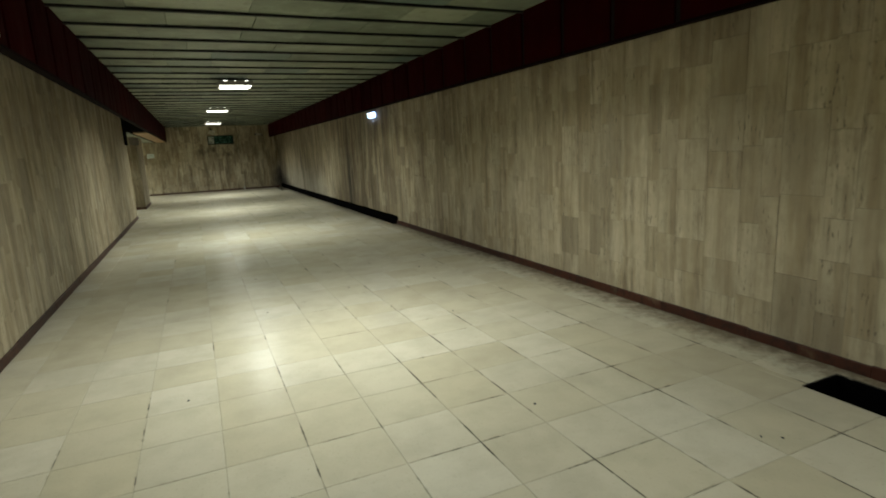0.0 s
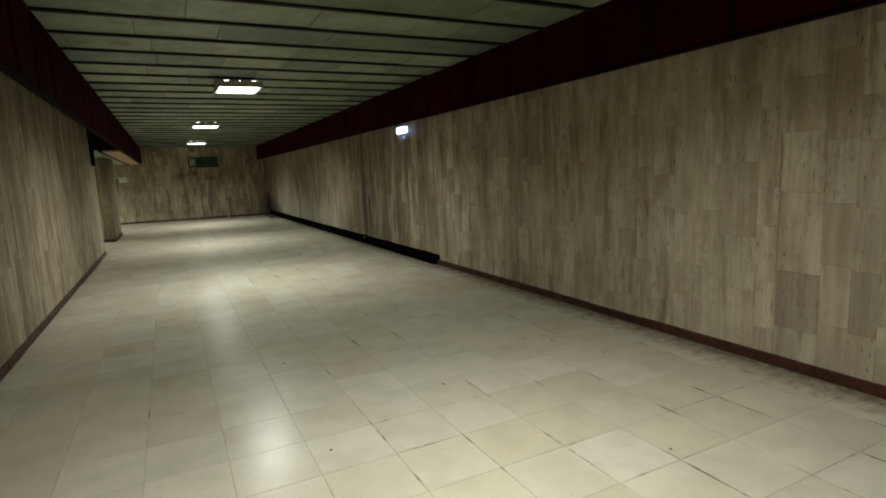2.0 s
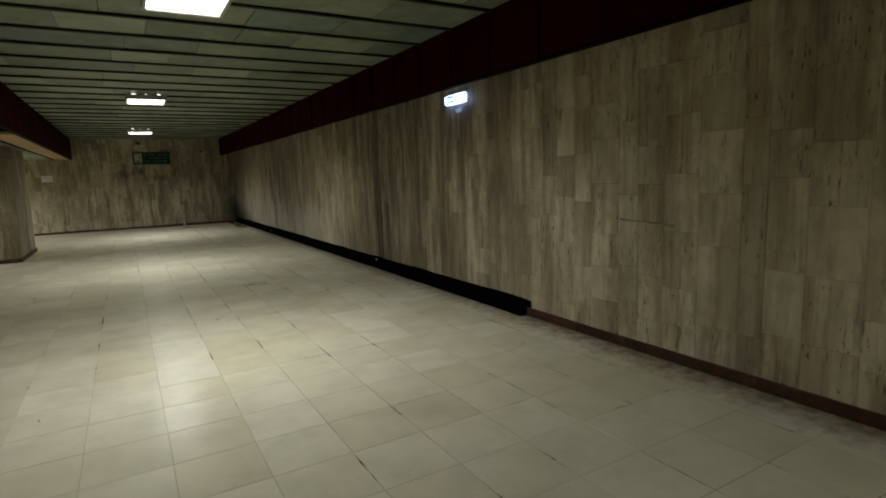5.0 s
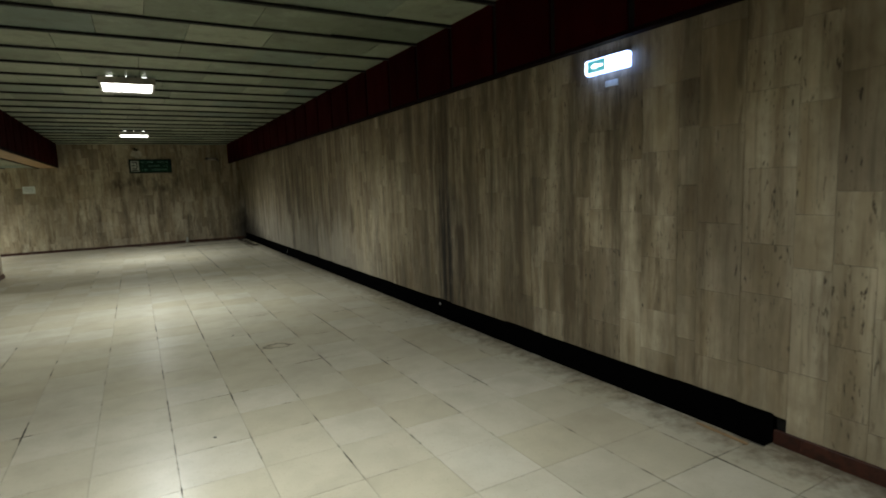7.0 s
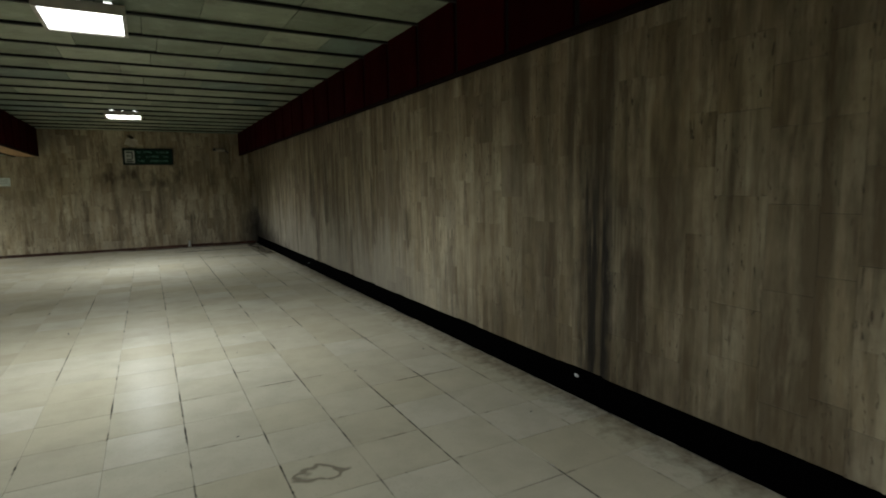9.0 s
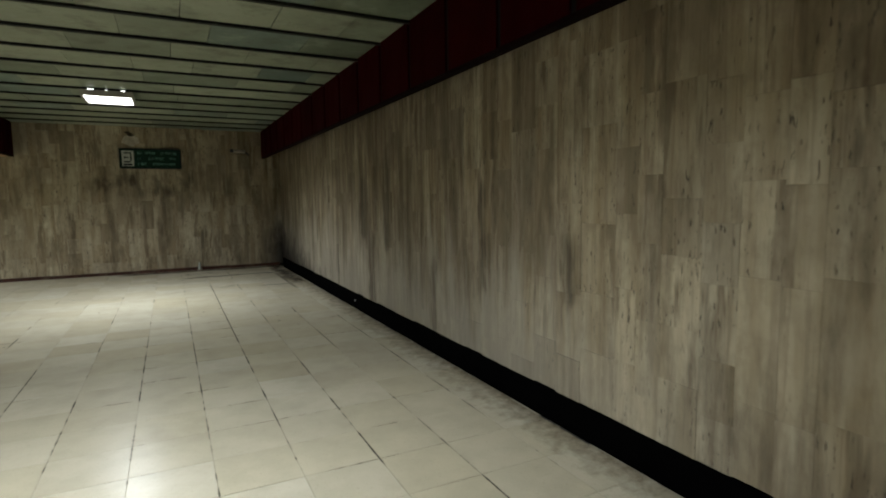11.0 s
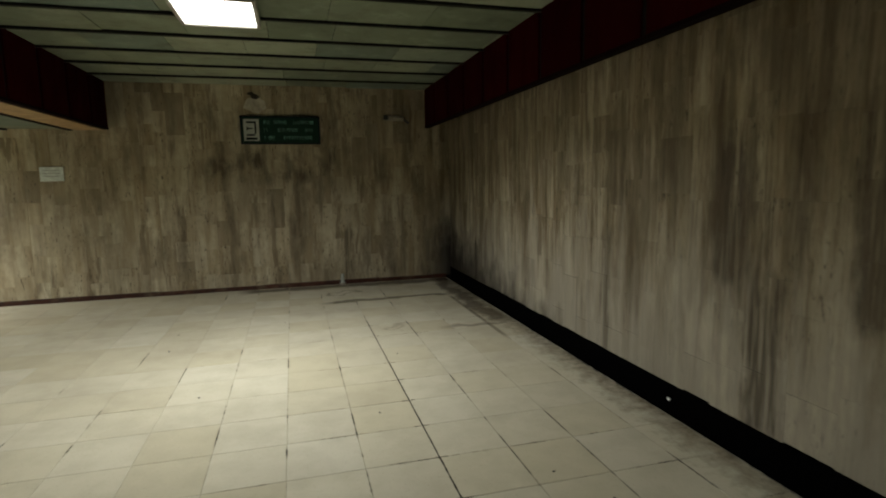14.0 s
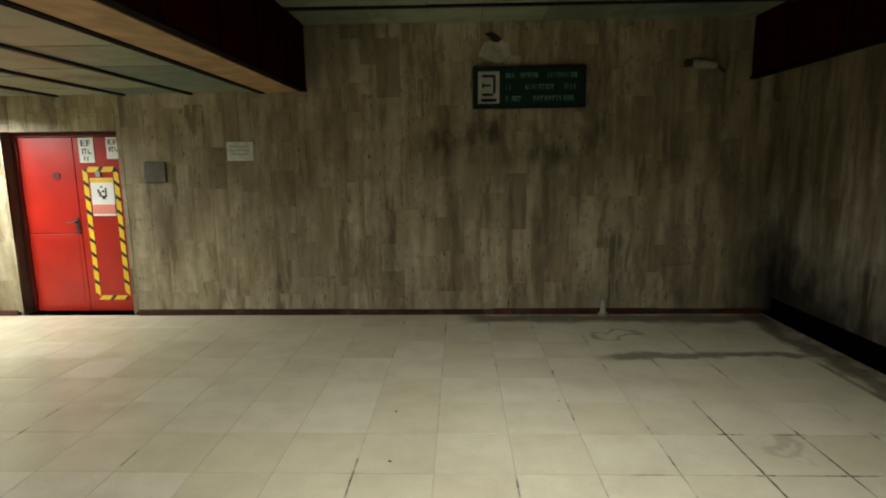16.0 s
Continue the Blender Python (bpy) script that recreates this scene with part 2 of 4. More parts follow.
def dirty_joint(n, p, sx, sy):
    """How much dirt has packed into the floor joints; most near the far end."""
    v = n.noise(n.vec("ADD", p, (3, 9, 0)), 1.9, 5.0, 0.7)
    v = n.math("ADD", v, n.ramp(n.math("ABSOLUTE", n.math("SUBTRACT", sy, 19.5)), 6.0, 3.0, -0.02, 0.03))
    v = n.math("ADD", v, n.ramp(sx, 2.2, 0.2, 0.015, -0.05))
    v = n.math("ADD", v, n.ramp(sy, 9.0, 6.5, 0.0, 0.05))
    v = n.math("ADD", v, n.math("MULTIPLY", n.ramp(sy, 22.3, 23.6, 0.0, 0.05), n.ramp(sy, 28.6, 27.2)))
    near = n.ramp(n.math("ABSOLUTE", n.math("SUBTRACT", sx, 2.714)), 0.06, 0.04, 0.0, 0.16)
    along = n.math("MULTIPLY", n.ramp(sy, 24.2, 24.6), n.ramp(sy, 29.0, 28.6))
    row = n.math("MULTIPLY", n.ramp(n.math("ABSOLUTE", n.math("SUBTRACT", sy, 28.452)), 0.06, 0.04, 0.0, 0.14), n.math("MULTIPLY", n.ramp(sx, 2.9, 3.1), n.ramp(sx, 4.3, 4.2)))
    return n.math("ADD", n.math("ADD", v, row), n.math("MULTIPLY", near, along))


def floor_tile():
    n = Nodes("floor_tile")
    p, c = n.pos(), n.chance()
    shift = n.t.nodes.new("ShaderNodeCombineXYZ")
    n.put(shift.inputs[0], n.math("MULTIPLY", c, 41.0))
    n.put(shift.inputs[1], n.math("MULTIPLY", c, 67.0))
    q = n.vec("ADD", p, shift.outputs[0])
    c2 = n.math("FRACT", n.math("MULTIPLY", c, 9.7))
    cloud = n.noise(q, 3.2, 5.0, 0.6)
    speck = n.noise(q, 60.0, 4.0, 0.65)
    base = n.mix(c, (0.50, 0.455, 0.325), (0.56, 0.525, 0.41))
    base = n.mix(n.ramp(c2, 0.6, 1.0, 0.0, 0.2), base, (0.37, 0.32, 0.215))
    base = n.mix(n.ramp(cloud, 0.42, 0.72, 0.0, 0.38), base, (0.34, 0.305, 0.215))
    base = n.mix(n.ramp(speck, 0.58, 0.72, 0.0, 0.4), base, (0.28, 0.25, 0.18))
    worn = n.noise(p, 0.9, 5.0, 0.6)
    base = n.mix(n.ramp(worn, 0.5, 0.75, 0.0, 0.35), base, (0.30, 0.27, 0.20))
    dirt = n.noise(p, 9.0, 6.0, 0.7)
    base = n.mix(n.ramp(dirt, 0.70, 0.90, 0.0, 0.12), base, (0.14, 0.115, 0.08))
    # dirt packed along the joints
    sx, sy, sz = n.xyz(p)
    far = dirty_joint(n, p, sx, sy)
    ragged = n.math("MULTIPLY", n.math("SUBTRACT", n.noise(p, 30.0, 3.0), 0.5), 0.014)
    for axis, origin, off in ((sx, TILE_X, 0.0), (sy, TILE_Y, -0.05)):
        fr = n.math("FRACT", n.math("ADD", n.math("DIVIDE", n.math("SUBTRACT", axis, origin), TILE), 100.0))
        e = n.math("MULTIPLY", n.math("MINIMUM", fr, n.math("SUBTRACT", 1.0, fr)), TILE)
        line = n.ramp(n.math("ADD", e, ragged), 0.008, 0.002)
        base = n.mix(n.math("MULTIPLY", line, n.ramp(n.math("ADD", far, off), 0.53, 0.63, 0.06, 0.95)), base, (0.03, 0.024, 0.017))
    # dirt swept against the long wall
    edge = n.math("MULTIPLY", n.ramp(n.math("ADD", sx, n.math("MULTIPLY", n.math("SUBTRACT", dirt, 0.5), 0.8)), 4.12, 4.46), 0.85)
    base = n.mix(edge, base, (0.13, 0.10, 0.062))
    # dried puddles in the corner
    wx = n.math("ADD", sx, n.math("MULTIPLY", n.math("SUBTRACT", n.noise(p, 2.4, 3.0), 0.5), 0.75))
    wy = n.math("ADD", sy, n.math("MULTIPLY", n.math("SUBTRACT", n.noise(n.vec("ADD", p, (7, 3, 0)), 2.4, 3.0), 0.5), 0.75))

    def ring(cx, cy, rx, ry, w, k):
        ax = n.math("DIVIDE", n.math("SUBTRACT", wx, cx), rx)
        ay = n.math("DIVIDE", n.math("SUBTRACT", wy, cy), ry)
        r = n.math("SQRT", n.math("ADD", n.math("MULTIPLY", ax, ax), n.math("MULTIPLY", ay, ay)))
        band = n.ramp(n.math("ABSOLUTE", n.math("SUBTRACT", r, 1.0)), w, w * 0.3)
        return n.math("MULTIPLY", band, k)

    for args in ((2.6, 30.42, 0.22, 0.11, 0.35, 0.4), (3.02, 28.28, 0.07, 0.05, 0.7, 0.22), (2.48, 17.56, 0.10, 0.09, 0.3, 0.6)):
        base = n.mix(ring(*args), base, (0.07, 0.055, 0.036))

    def tide(u, v, at, half, u0, u1, k):
        """A soft dried water line along u."""
        f = n.ramp(n.math("ABSOLUTE", n.math("SUBTRACT", v, at)), half, half * 0.35)
        return n.math("MULTIPLY", n.math("MULTIPLY", f, k), n.math("MULTIPLY", n.ramp(u, u0 - 0.15, u0 + 0.1), n.ramp(u, u1 + 0.12, u1 - 0.12)))

    slow = n.math("MULTIPLY", n.math("SUBTRACT", n.noise(p, 1.6, 4.0, 0.6), 0.5), 0.5)
    ux, uy = n.math("ADD", sx, slow), n.math("ADD", sy, slow)
    for args in ((sx, uy, 29.83, 0.10, 2.35, 4.1, 0.7), (sx, uy, 28.12, 0.06, 3.58, 4.2, 0.5), (sy, sx, 4.04, 0.035, 27.6, 29.7, 0.6), (sx, uy, 30.97, 0.2, 1.2, 4.4, 0.75), (sy, ux, 4.22, 0.16, 28.2, 31.1, 0.75)):
        base = n.mix(tide(*args), base, (0.075, 0.058, 0.038))
    n.bump(n.noise(q, 1.5, 1.0), 0.10, 0.004)
    return n.done(base, 0.25, spec=0.14)


def grout():
    n = Nodes("grout")
    p = n.pos()
    sx, sy, sz = n.xyz(p)
    a = dirty_joint(n, p, sx, sy)
    return n.done(n.mix(n.ramp(a, 0.50, 0.60), (0.36, 0.325, 0.235), (0.014, 0.012, 0.009)), 0.85)


def ceiling_panel():
    n = Nodes("ceiling_panel")
    p, c = n.pos(), n.chance()
    c2 = n.math("FRACT", n.math("MULTIPLY", c, 5.3))
    base = n.mix(c, (0.15, 0.185, 0.125), (0.35, 0.385, 0.275))
    base = n.mix(n.ramp(c2, 0.78, 0.9, 0.0, 0.7), base, (0.10, 0.165, 0.15))
    dirt = n.noise(p, 0.9, 5.0, 0.6)
    base = n.mix(n.ramp(dirt, 0.45, 0.85, 0.0, 0.5), base, (0.115, 0.12, 0.085))
    smear = n.noise(n.vec("MULTIPLY", p, (0.5, 2, 1)), 3.0, 4.0, 0.6)
    base = n.mix(n.ramp(smear, 0.5, 0.9, 0.0, 0.25), base, (0.13, 0.13, 0.10))
    # watermarks and soot
    mark = n.noise(n.vec("ADD", p, (11, 4, 0)), 2.6, 6.0, 0.68)
    base = n.mix(n.ramp(mark, 0.52, 0.68, 0.0, 0.6), base, (0.085, 0.085, 0.06))
    base = n.mix(n.ramp(mark, 0.46, 0.34, 0.0, 0.4), base, (0.40, 0.44, 0.34))
    soot = n.noise(p, 16.0, 5.0, 0.7)
    base = n.mix(n.ramp(soot, 0.60, 0.74, 0.0, 0.5), base, (0.06, 0.06, 0.045))
    n.bump(n.noise(p, 0.8, 0.0), 0.06, 0.01)
    return n.done(base, n.ramp(dirt, 0.4, 0.7, 0.42, 0.55), spec=0.3)


def fascia_red():
    n = Nodes("dark_red_paint")
    p, c = n.pos(), n.chance()
    base = n.mix(c, (0.020, 0.0006, 0.0009), (0.030, 0.0010, 0.0014))
    dust = n.noise(n.vec("MULTIPLY", p, (1, 1, 0.4)), 4.0, 5.0, 0.6)
    base = n.mix(n.ramp(dust, 0.5, 0.8, 0.0, 0.4), base, (0.010, 0.0008, 0.001))
    return n.done(base, n.ramp(dust, 0.3, 0.7, 0.6, 0.8), spec=0.02)


def skirting_stone():
    n = Nodes("red_brown_skirting")
    p, c = n.pos(), n.chance()
    a = n.noise(p, 14.0, 5.0, 0.6)
    base = n.mix(c, (0.035, 0.010, 0.006), (0.075, 0.026, 0.014))
    base = n.mix(n.ramp(a, 0.46, 0.66, 0.0, 0.8), base, (0.018, 0.010, 0.007))
    dusty = n.noise(n.vec("ADD", p, (5, 2, 1)), 4.0, 5.0, 0.65)
    base = n.mix(n.ramp(dusty, 0.56, 0.72, 0.0, 0.6), base, (0.15, 0.115, 0.075))
    return n.done(base, 0.5, spec=0.3)


def plain(name, colour, rough=0.5, metal=0.0, spec=0.5, vary=0.25, scale=8.0):
    n = Nodes(name)
    a = n.noise(n.pos(), scale, 5.0, 0.6)
    dark = tuple(v * (1 - vary) for v in colour)
    light = tuple(min(1, v * (1 + vary * 0.5)) for v in colour)
    n.bump(a, 0.08, 0.003)
    return n.done(n.mix(n.ramp(a, 0.35, 0.65), dark, light), rough, metal, spec)


def glow(name, colour, strength):
    n = Nodes(name)
    n.b.inputs["Emission Color"].default_value = (*colour, 1)
    n.b.inputs["Emission Strength"].default_value = strength
    return n.done((0.8, 0.8, 0.8), 0.4)


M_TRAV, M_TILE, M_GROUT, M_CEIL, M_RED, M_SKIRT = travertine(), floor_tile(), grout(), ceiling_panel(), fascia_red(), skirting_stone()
# even near-black of the gutter, the drain pit and the dark panel
M_BLACK = plain("deep_black", (0.0012, 0.0012, 0.0012), 0.95, spec=0.02)
M_VOID = plain("dark_void", (0.012, 0.011, 0.010), 0.9, spec=0.1)
M_RIB = plain("black_rib", (0.008, 0.008, 0.007), 0.6, spec=0.2)
M_PLASTER = plain("raw_plaster", (0.30, 0.27, 0.21), 0.8)
M_OCHRE = plain("ochre_soffit", (0.38, 0.24, 0.11), 0.55, vary=0.35, scale=5.0)
M_BROWN = plain("dark_brown_trim", (0.006, 0.002, 0.0018), 0.8, spec=0.05)
M_METAL = plain("grey_steel", (0.30, 0.29, 0.26), 0.45, 0.6)
M_HOUSING = plain("lamp_housing", (0.42, 0.40, 0.35), 0.5)
M_DOOR = plain("red_enamel", (0.37, 0.014, 0.007), 0.35, vary=0.15, scale=3.0)
M_DOORDK = plain("dark_red_enamel", (0.13, 0.009, 0.006), 0.4)
M_YELLOW = plain("yellow_tape", (0.75, 0.50, 0.03), 0.4, vary=0.1)
M_TAPEBLK = plain("black_tape", (0.02, 0.018, 0.014), 0.4)
M_PAPER = plain("white_paper", (0.72, 0.72, 0.68), 0.7, vary=0.08)
M_PINK = plain("red_print", (0.70, 0.22, 0.17), 0.6, vary=0.1)
M_INK = plain("dark_ink", (0.03, 0.03, 0.035), 0.6)
M_GREEN = plain("sign_green", (0.004, 0.026, 0.015), 0.5, spec=0.2)
M_FRAME = plain("sign_frame", (0.004, 0.008, 0.010), 0.5, spec=0.2)
M_LETTER = plain("sign_letters", (0.10, 0.26, 0.19), 0.5, vary=0.8, scale=14)
M_WHITE = plain("sign_white", (0.42, 0.44, 0.38), 0.5)
M_GREYBOX = plain("grey_plate", (0.12, 0.105, 0.085), 0.5)
M_SCAR = plain("scraped_stone", (0.20, 0.158, 0.104), 0.8, vary=0.5, scale=40)
M_PATCH = plain("pale_plaster", (0.44, 0.40, 0.31), 0.8, vary=0.3, scale=12)
M_FAINT = plain("faded_print", (0.42, 0.46, 0.43), 0.5, vary=0.3, scale=30)
M_SCARDK = plain("dark_broken_stone", (0.03, 0.024, 0.016), 0.9, vary=0.6, scale=60)
M_PLAQUE = plain("pale_plaque", (0.60, 0.66, 0.62), 0.3, vary=0.2, scale=20)
M_LAMP = glow("lamp_glow", (1, 0.97, 0.9), 6.0)
M_GLINT = glow("glint_glow", (1, 0.97, 0.9), 2.2)
M_EXIT = glow("exit_white", (0.8, 0.92, 1.0), 6.0)
M_EXITG = glow("exit_cyan", (0.0, 0.40, 0.50), 0.9)
M_EXITH = glow("exit_housing", (0.30, 0.45, 1.0), 9.0)


# ---- builders ----
def box(bm, x0, x1, y0, y1, z0, z1, bevel=0.0):
    r = bmesh.ops.create_cube(bm, size=1)
    bmesh.ops.transform(bm, verts=r["verts"], matrix=Matrix.LocRotScale(((x0 + x1) / 2, (y0 + y1) / 2, (z0 + z1) / 2), None, (x1 - x0, y1 - y0, z1 - z0)))
    if bevel:
        es = list({e for v in r["verts"] for e in v.link_edges})
        bmesh.ops.bevel(bm, geom=es, offset=bevel, segments=2, affect="EDGES", profile=0.5)


def tube(bm, a, b, r, segments=10):
    a, b = Vector(a), Vector(b)
    m = Matrix.Translation((a + b) / 2) @ (b - a).to_track_quat("Z", "Y").to_matrix().to_4x4()
    bmesh.ops.create_cone(bm, cap_ends=True, segments=segments, radius1=r, radius2=r, depth=(b - a).length, matrix=m)


def mesh_of(name, bm, material):
    me = bpy.data.meshes.new(name)
    bm.to_mesh(me)
    bm.free()
    me.materials.append(material)
    return me


def thing(name, label, category, kind="", group="", at=(0, 0, 0)):
    o = new(name)
    o.location = at
    o.empty_display_size = 0.1
    return tagged(o, label, category, group, kind)


def part(name, bm, material, parent=None, label=""):
    o = new(name, mesh_of(name, bm, material))
    if parent:
        o.parent = parent
    return tagged(o, label)


def boxes(name, material, *rows, parent=None, label="", bevel=0.0):
    bm = bmesh.new()
    for r in rows:
        box(bm, *r, bevel=bevel)
    return part(name, bm, material, parent, label)


# ---- large structure ----
def structure(name, material, label, category, *rows):
    return tagged(boxes(name, material, *rows), label, category, "", "structure")


FLOOR = structure("floor", M_GROUT, "beige square stone tiles, worn and stained, with dark joints", "floor",
                  (LOBBY_X, PIT[0], YB, YE, -0.4, -0.0018), (PIT[0], XR, YB, PIT[2], -0.4, -0.0018), (PIT[1], XR, PIT[2], PIT[3], -0.4, -0.0018),
                  (PIT[0], XR, PIT[3], TRENCH_Y, -0.4, -0.0018), (PIT[0], XR - TRENCH_W, TRENCH_Y, YE, -0.4, -0.0018), (LOBBY_X, XR, YB, YE, -0.6, -0.4))
BACK = 0.03
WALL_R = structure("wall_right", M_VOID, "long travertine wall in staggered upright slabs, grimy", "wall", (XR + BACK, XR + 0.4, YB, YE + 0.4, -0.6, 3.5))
WALL_E = structure("wall_end", M_VOID, "end wall of stained upright travertine slabs", "wall",
                   (DOOR[1], XR + BACK, YE + BACK, YE + 0.4, -0.6, 3.5), (LOBBY_X, DOOR[0], YE + BACK, YE + 0.4, -0.6, 3.5),
                   (DOOR[0], DOOR[1], YE + BACK, YE + 0.4, DOOR[2], 3.5), (DOOR[0], DOOR[1], YE + 0.3, YE + 0.4, -0.6, DOOR[2]))
WALL_L = structure("wall_left", M_VOID, "travertine wall in staggered upright slabs", "wall", (XL - 0.4, XL - BACK, YB, WALL_END - BACK, -0.2, 3.5))
PIER = structure("wall_pier", M_VOID, "travertine-clad pier between two side openings", "pier",
                 (PIER_X - 0.5, PIER_X - BACK, PIER_Y0 + BACK, PIER_Y1 - BACK, -0.2, LOBBY_Z + 0.2))
structure("wall_back", M_PLASTER, "plain wall closing the corridor behind", "wall", (LOBBY_X, XR + BACK, YB - 0.3, YB, -0.2, 3.5))
structure("wall_lobby_side", M_PLASTER, "plain side wall of the lobby", "wall", (LOBBY_X - 0.3, LOBBY_X, LOBBY_Y - 0.3, YE + 0.4, -0.2, 3.5))
structure("wall_lobby_back", M_PLASTER, "plain back wall of the lobby", "wall", (LOBBY_X, XL - 0.4, LOBBY_Y - 0.3, LOBBY_Y, -0.2, 3.5))
structure("ceiling_slab", M_VOID, "dark void above the ceiling panels", "ceiling", (LOBBY_X - 0.3, XR + 0.4, YB - 0.3, YE + 0.4, 3.5, 3.7),
          (BEAM_X, FASC_X, YB, YE + BACK, ZC + 0.05, ZC + 0.07))


# ---- ceiling panels ----
def ceiling(name, label, along_x, u0, u1, rows, z, seed):
    rng = random.Random(seed)
    bm = bmesh.new()
    for v0, v1 in rows:
        u = u0 - rng.uniform(0, 0.6)
        while u < u1:
            w = rng.choice((0.62, 0.74, 0.74, 0.88, 1.1))
            a, b = max(u, u0) + 0.003, min(u + w, u1) - 0.003
            u += w
            if b - a < 0.03:
                continue
            dz = rng.uniform(-0.003, 0.003)
            q = (a, b, v0 + 0.022, v1 - 0.022) if along_x else (v0 + 0.022, v1 - 0.022, a, b)
            n0 = len(bm.verts)
            box(bm, *q, z + dz, z + dz + 0.02)
            bm.verts.ensure_lookup_table()
            ti, tj = rng.gauss(0, 0.003), rng.gauss(0, 0.004)
            for vert in bm.verts[n0:]:
                vert.co.z += (vert.co.x - (q[0] + q[1]) / 2) * ti + (vert.co.y - (q[2] + q[3]) / 2) * tj
    return tagged(part(name, bm, M_CEIL), label, "ceiling", "", "structure")


def ribs(name, label, along_x, u0, u1, rows, z):
    bm = bmesh.new()
    for v0, v1 in rows:
        q = (u0, u1, v1 - 0.024, v1 + 0.024) if along_x else (v1 - 0.024, v1 + 0.024, u0, u1)
        box(bm, *q, z - 0.022, z + 0.03)
    return tagged(part(name, bm, M_RIB), label, "ceiling rib", "", "stuff")


rows_main = [(max(YB, ROW_Y + ROW * (j - 1)), min(YE, ROW_Y + ROW * j)) for j in range(-42, 5)]
ceiling("ceiling", "greenish white metal ceiling panels in rows with black gaps, dusty", True, BEAM_X, FASC_X, rows_main, ZC, 3)
ribs("ceiling_ribs", "black bars between the rows of ceiling panels", True, BEAM_X, FASC_X, rows_main[:-1], ZC)
rows_low = [(BEAM_X - 0.50 - ROW * (j + 1), BEAM_X - 0.50 - ROW * j) for j in range(10)]
ceiling("ceiling_lobby", "low greenish white panel ceiling of the lobby", False, LOBBY_Y, YE + 0.01, rows_low, LOBBY_Z, 5)
ribs("ceiling_ribs", "dark bars between the lobby ceiling panels", False, LOBBY_Y, YE, rows_low[1:], LOBBY_Z)
structure("ceiling_lobby_void", M_VOID, "dark void above the lobby panels", "ceiling", (LOBBY_X, BEAM_X - 0.48, LOBBY_Y, YE + BACK, LOBBY_Z + 0.05, LOBBY_Z + 0.07))


# ---- red fascias ----
def fascia(name, label, x, side, z0, y0, y1):
    f = boxes(name, M_VOID, (min(x, x + side * 0.03), max(x, x + side * 0.03), y0, y1, z0, ZC + 0.2))
    tagged(f, label, "fascia", "", "structure")
    j, shared = 0, {}
    for a, b in rows_main:
        lo, hi = max(a, y0) + 0.028, min(b, y1) - 0.028
        if hi - lo < 0.05:
            continue
        key = round(hi - lo, 2)
        if key not in shared:
            bm = bmesh.new()
            box(bm, -0.018, 0.0, -key / 2, key / 2, 0, ZC + 0.04 - z0, bevel=0.004)
            shared[key] = mesh_of("fascia_panel", bm, M_RED)
        o = new("fascia_panel", shared[key])
        o.parent = f
        o.location = (x - side * 0.002 if side > 0 else x + 0.02, (lo + hi) / 2, z0)
        j += 1
    boxes("edge_trim", M_BROWN, (min(x - side * 0.02, x + side * 0.05), max(x - side * 0.02, x + side * 0.05), y0, y1, z0 - 0.025, z0), parent=f, label="dark brown lower edge trim")
    return f


fascia("fascia_right", "dark red painted fascia panels under the ceiling edge", FASC_X, 1, FASC_Z, YB, YE - 0.004)
fascia("fascia_left", "dark red painted fascia panels, deep and unlit", BEAM_X, -1, BEAM_Z, YB, YE - 0.004)
SOFFIT = boxes("beam_soffit", M_OCHRE, (BEAM_X - 0.42, BEAM_X - 0.055, WALL_END + 0.2, YE - 0.002, LOBBY_Z - 0.012, LOBBY_Z + 0.05))
tagged(SOFFIT, "ochre painted soffit board under the red beam", "soffit", "", "structure")
tagged(boxes("trim_soffit", M_BROWN, (BEAM_X - 0.49, BEAM_X - 0.425, WALL_END + 0.2, YE - 0.002, LOBBY_Z - 0.02, LOBBY_Z + 0.05)), "dark brown strip along the lobby ceiling edge", "trim", "", "structure")


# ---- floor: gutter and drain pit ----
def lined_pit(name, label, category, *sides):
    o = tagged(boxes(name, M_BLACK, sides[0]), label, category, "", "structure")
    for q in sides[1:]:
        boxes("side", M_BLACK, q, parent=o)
    return o


GX = XR - TRENCH_W
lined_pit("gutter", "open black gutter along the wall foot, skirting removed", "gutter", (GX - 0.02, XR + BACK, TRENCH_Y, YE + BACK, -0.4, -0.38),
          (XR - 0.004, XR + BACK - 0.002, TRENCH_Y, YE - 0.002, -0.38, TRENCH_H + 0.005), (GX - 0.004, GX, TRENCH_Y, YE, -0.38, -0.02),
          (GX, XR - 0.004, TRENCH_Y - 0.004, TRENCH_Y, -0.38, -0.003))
lined_pit("drain_pit", "open black drain pit in the floor beside the skirting", "drain pit", (PIT[0], PIT[1], PIT[2], PIT[3], -0.4, -0.37),
          (PIT[0], PIT[0] + 0.004, PIT[2], PIT[3], -0.37, -0.012), (PIT[1] - 0.004, PIT[1], PIT[2], PIT[3], -0.37, -0.012),
          (PIT[0] + 0.004, PIT[1] - 0.004, PIT[2], PIT[2] + 0.004, -0.37, -0.012), (PIT[0] + 0.004, PIT[1] - 0.004, PIT[3] - 0.004, PIT[3], -0.37, -0.012))


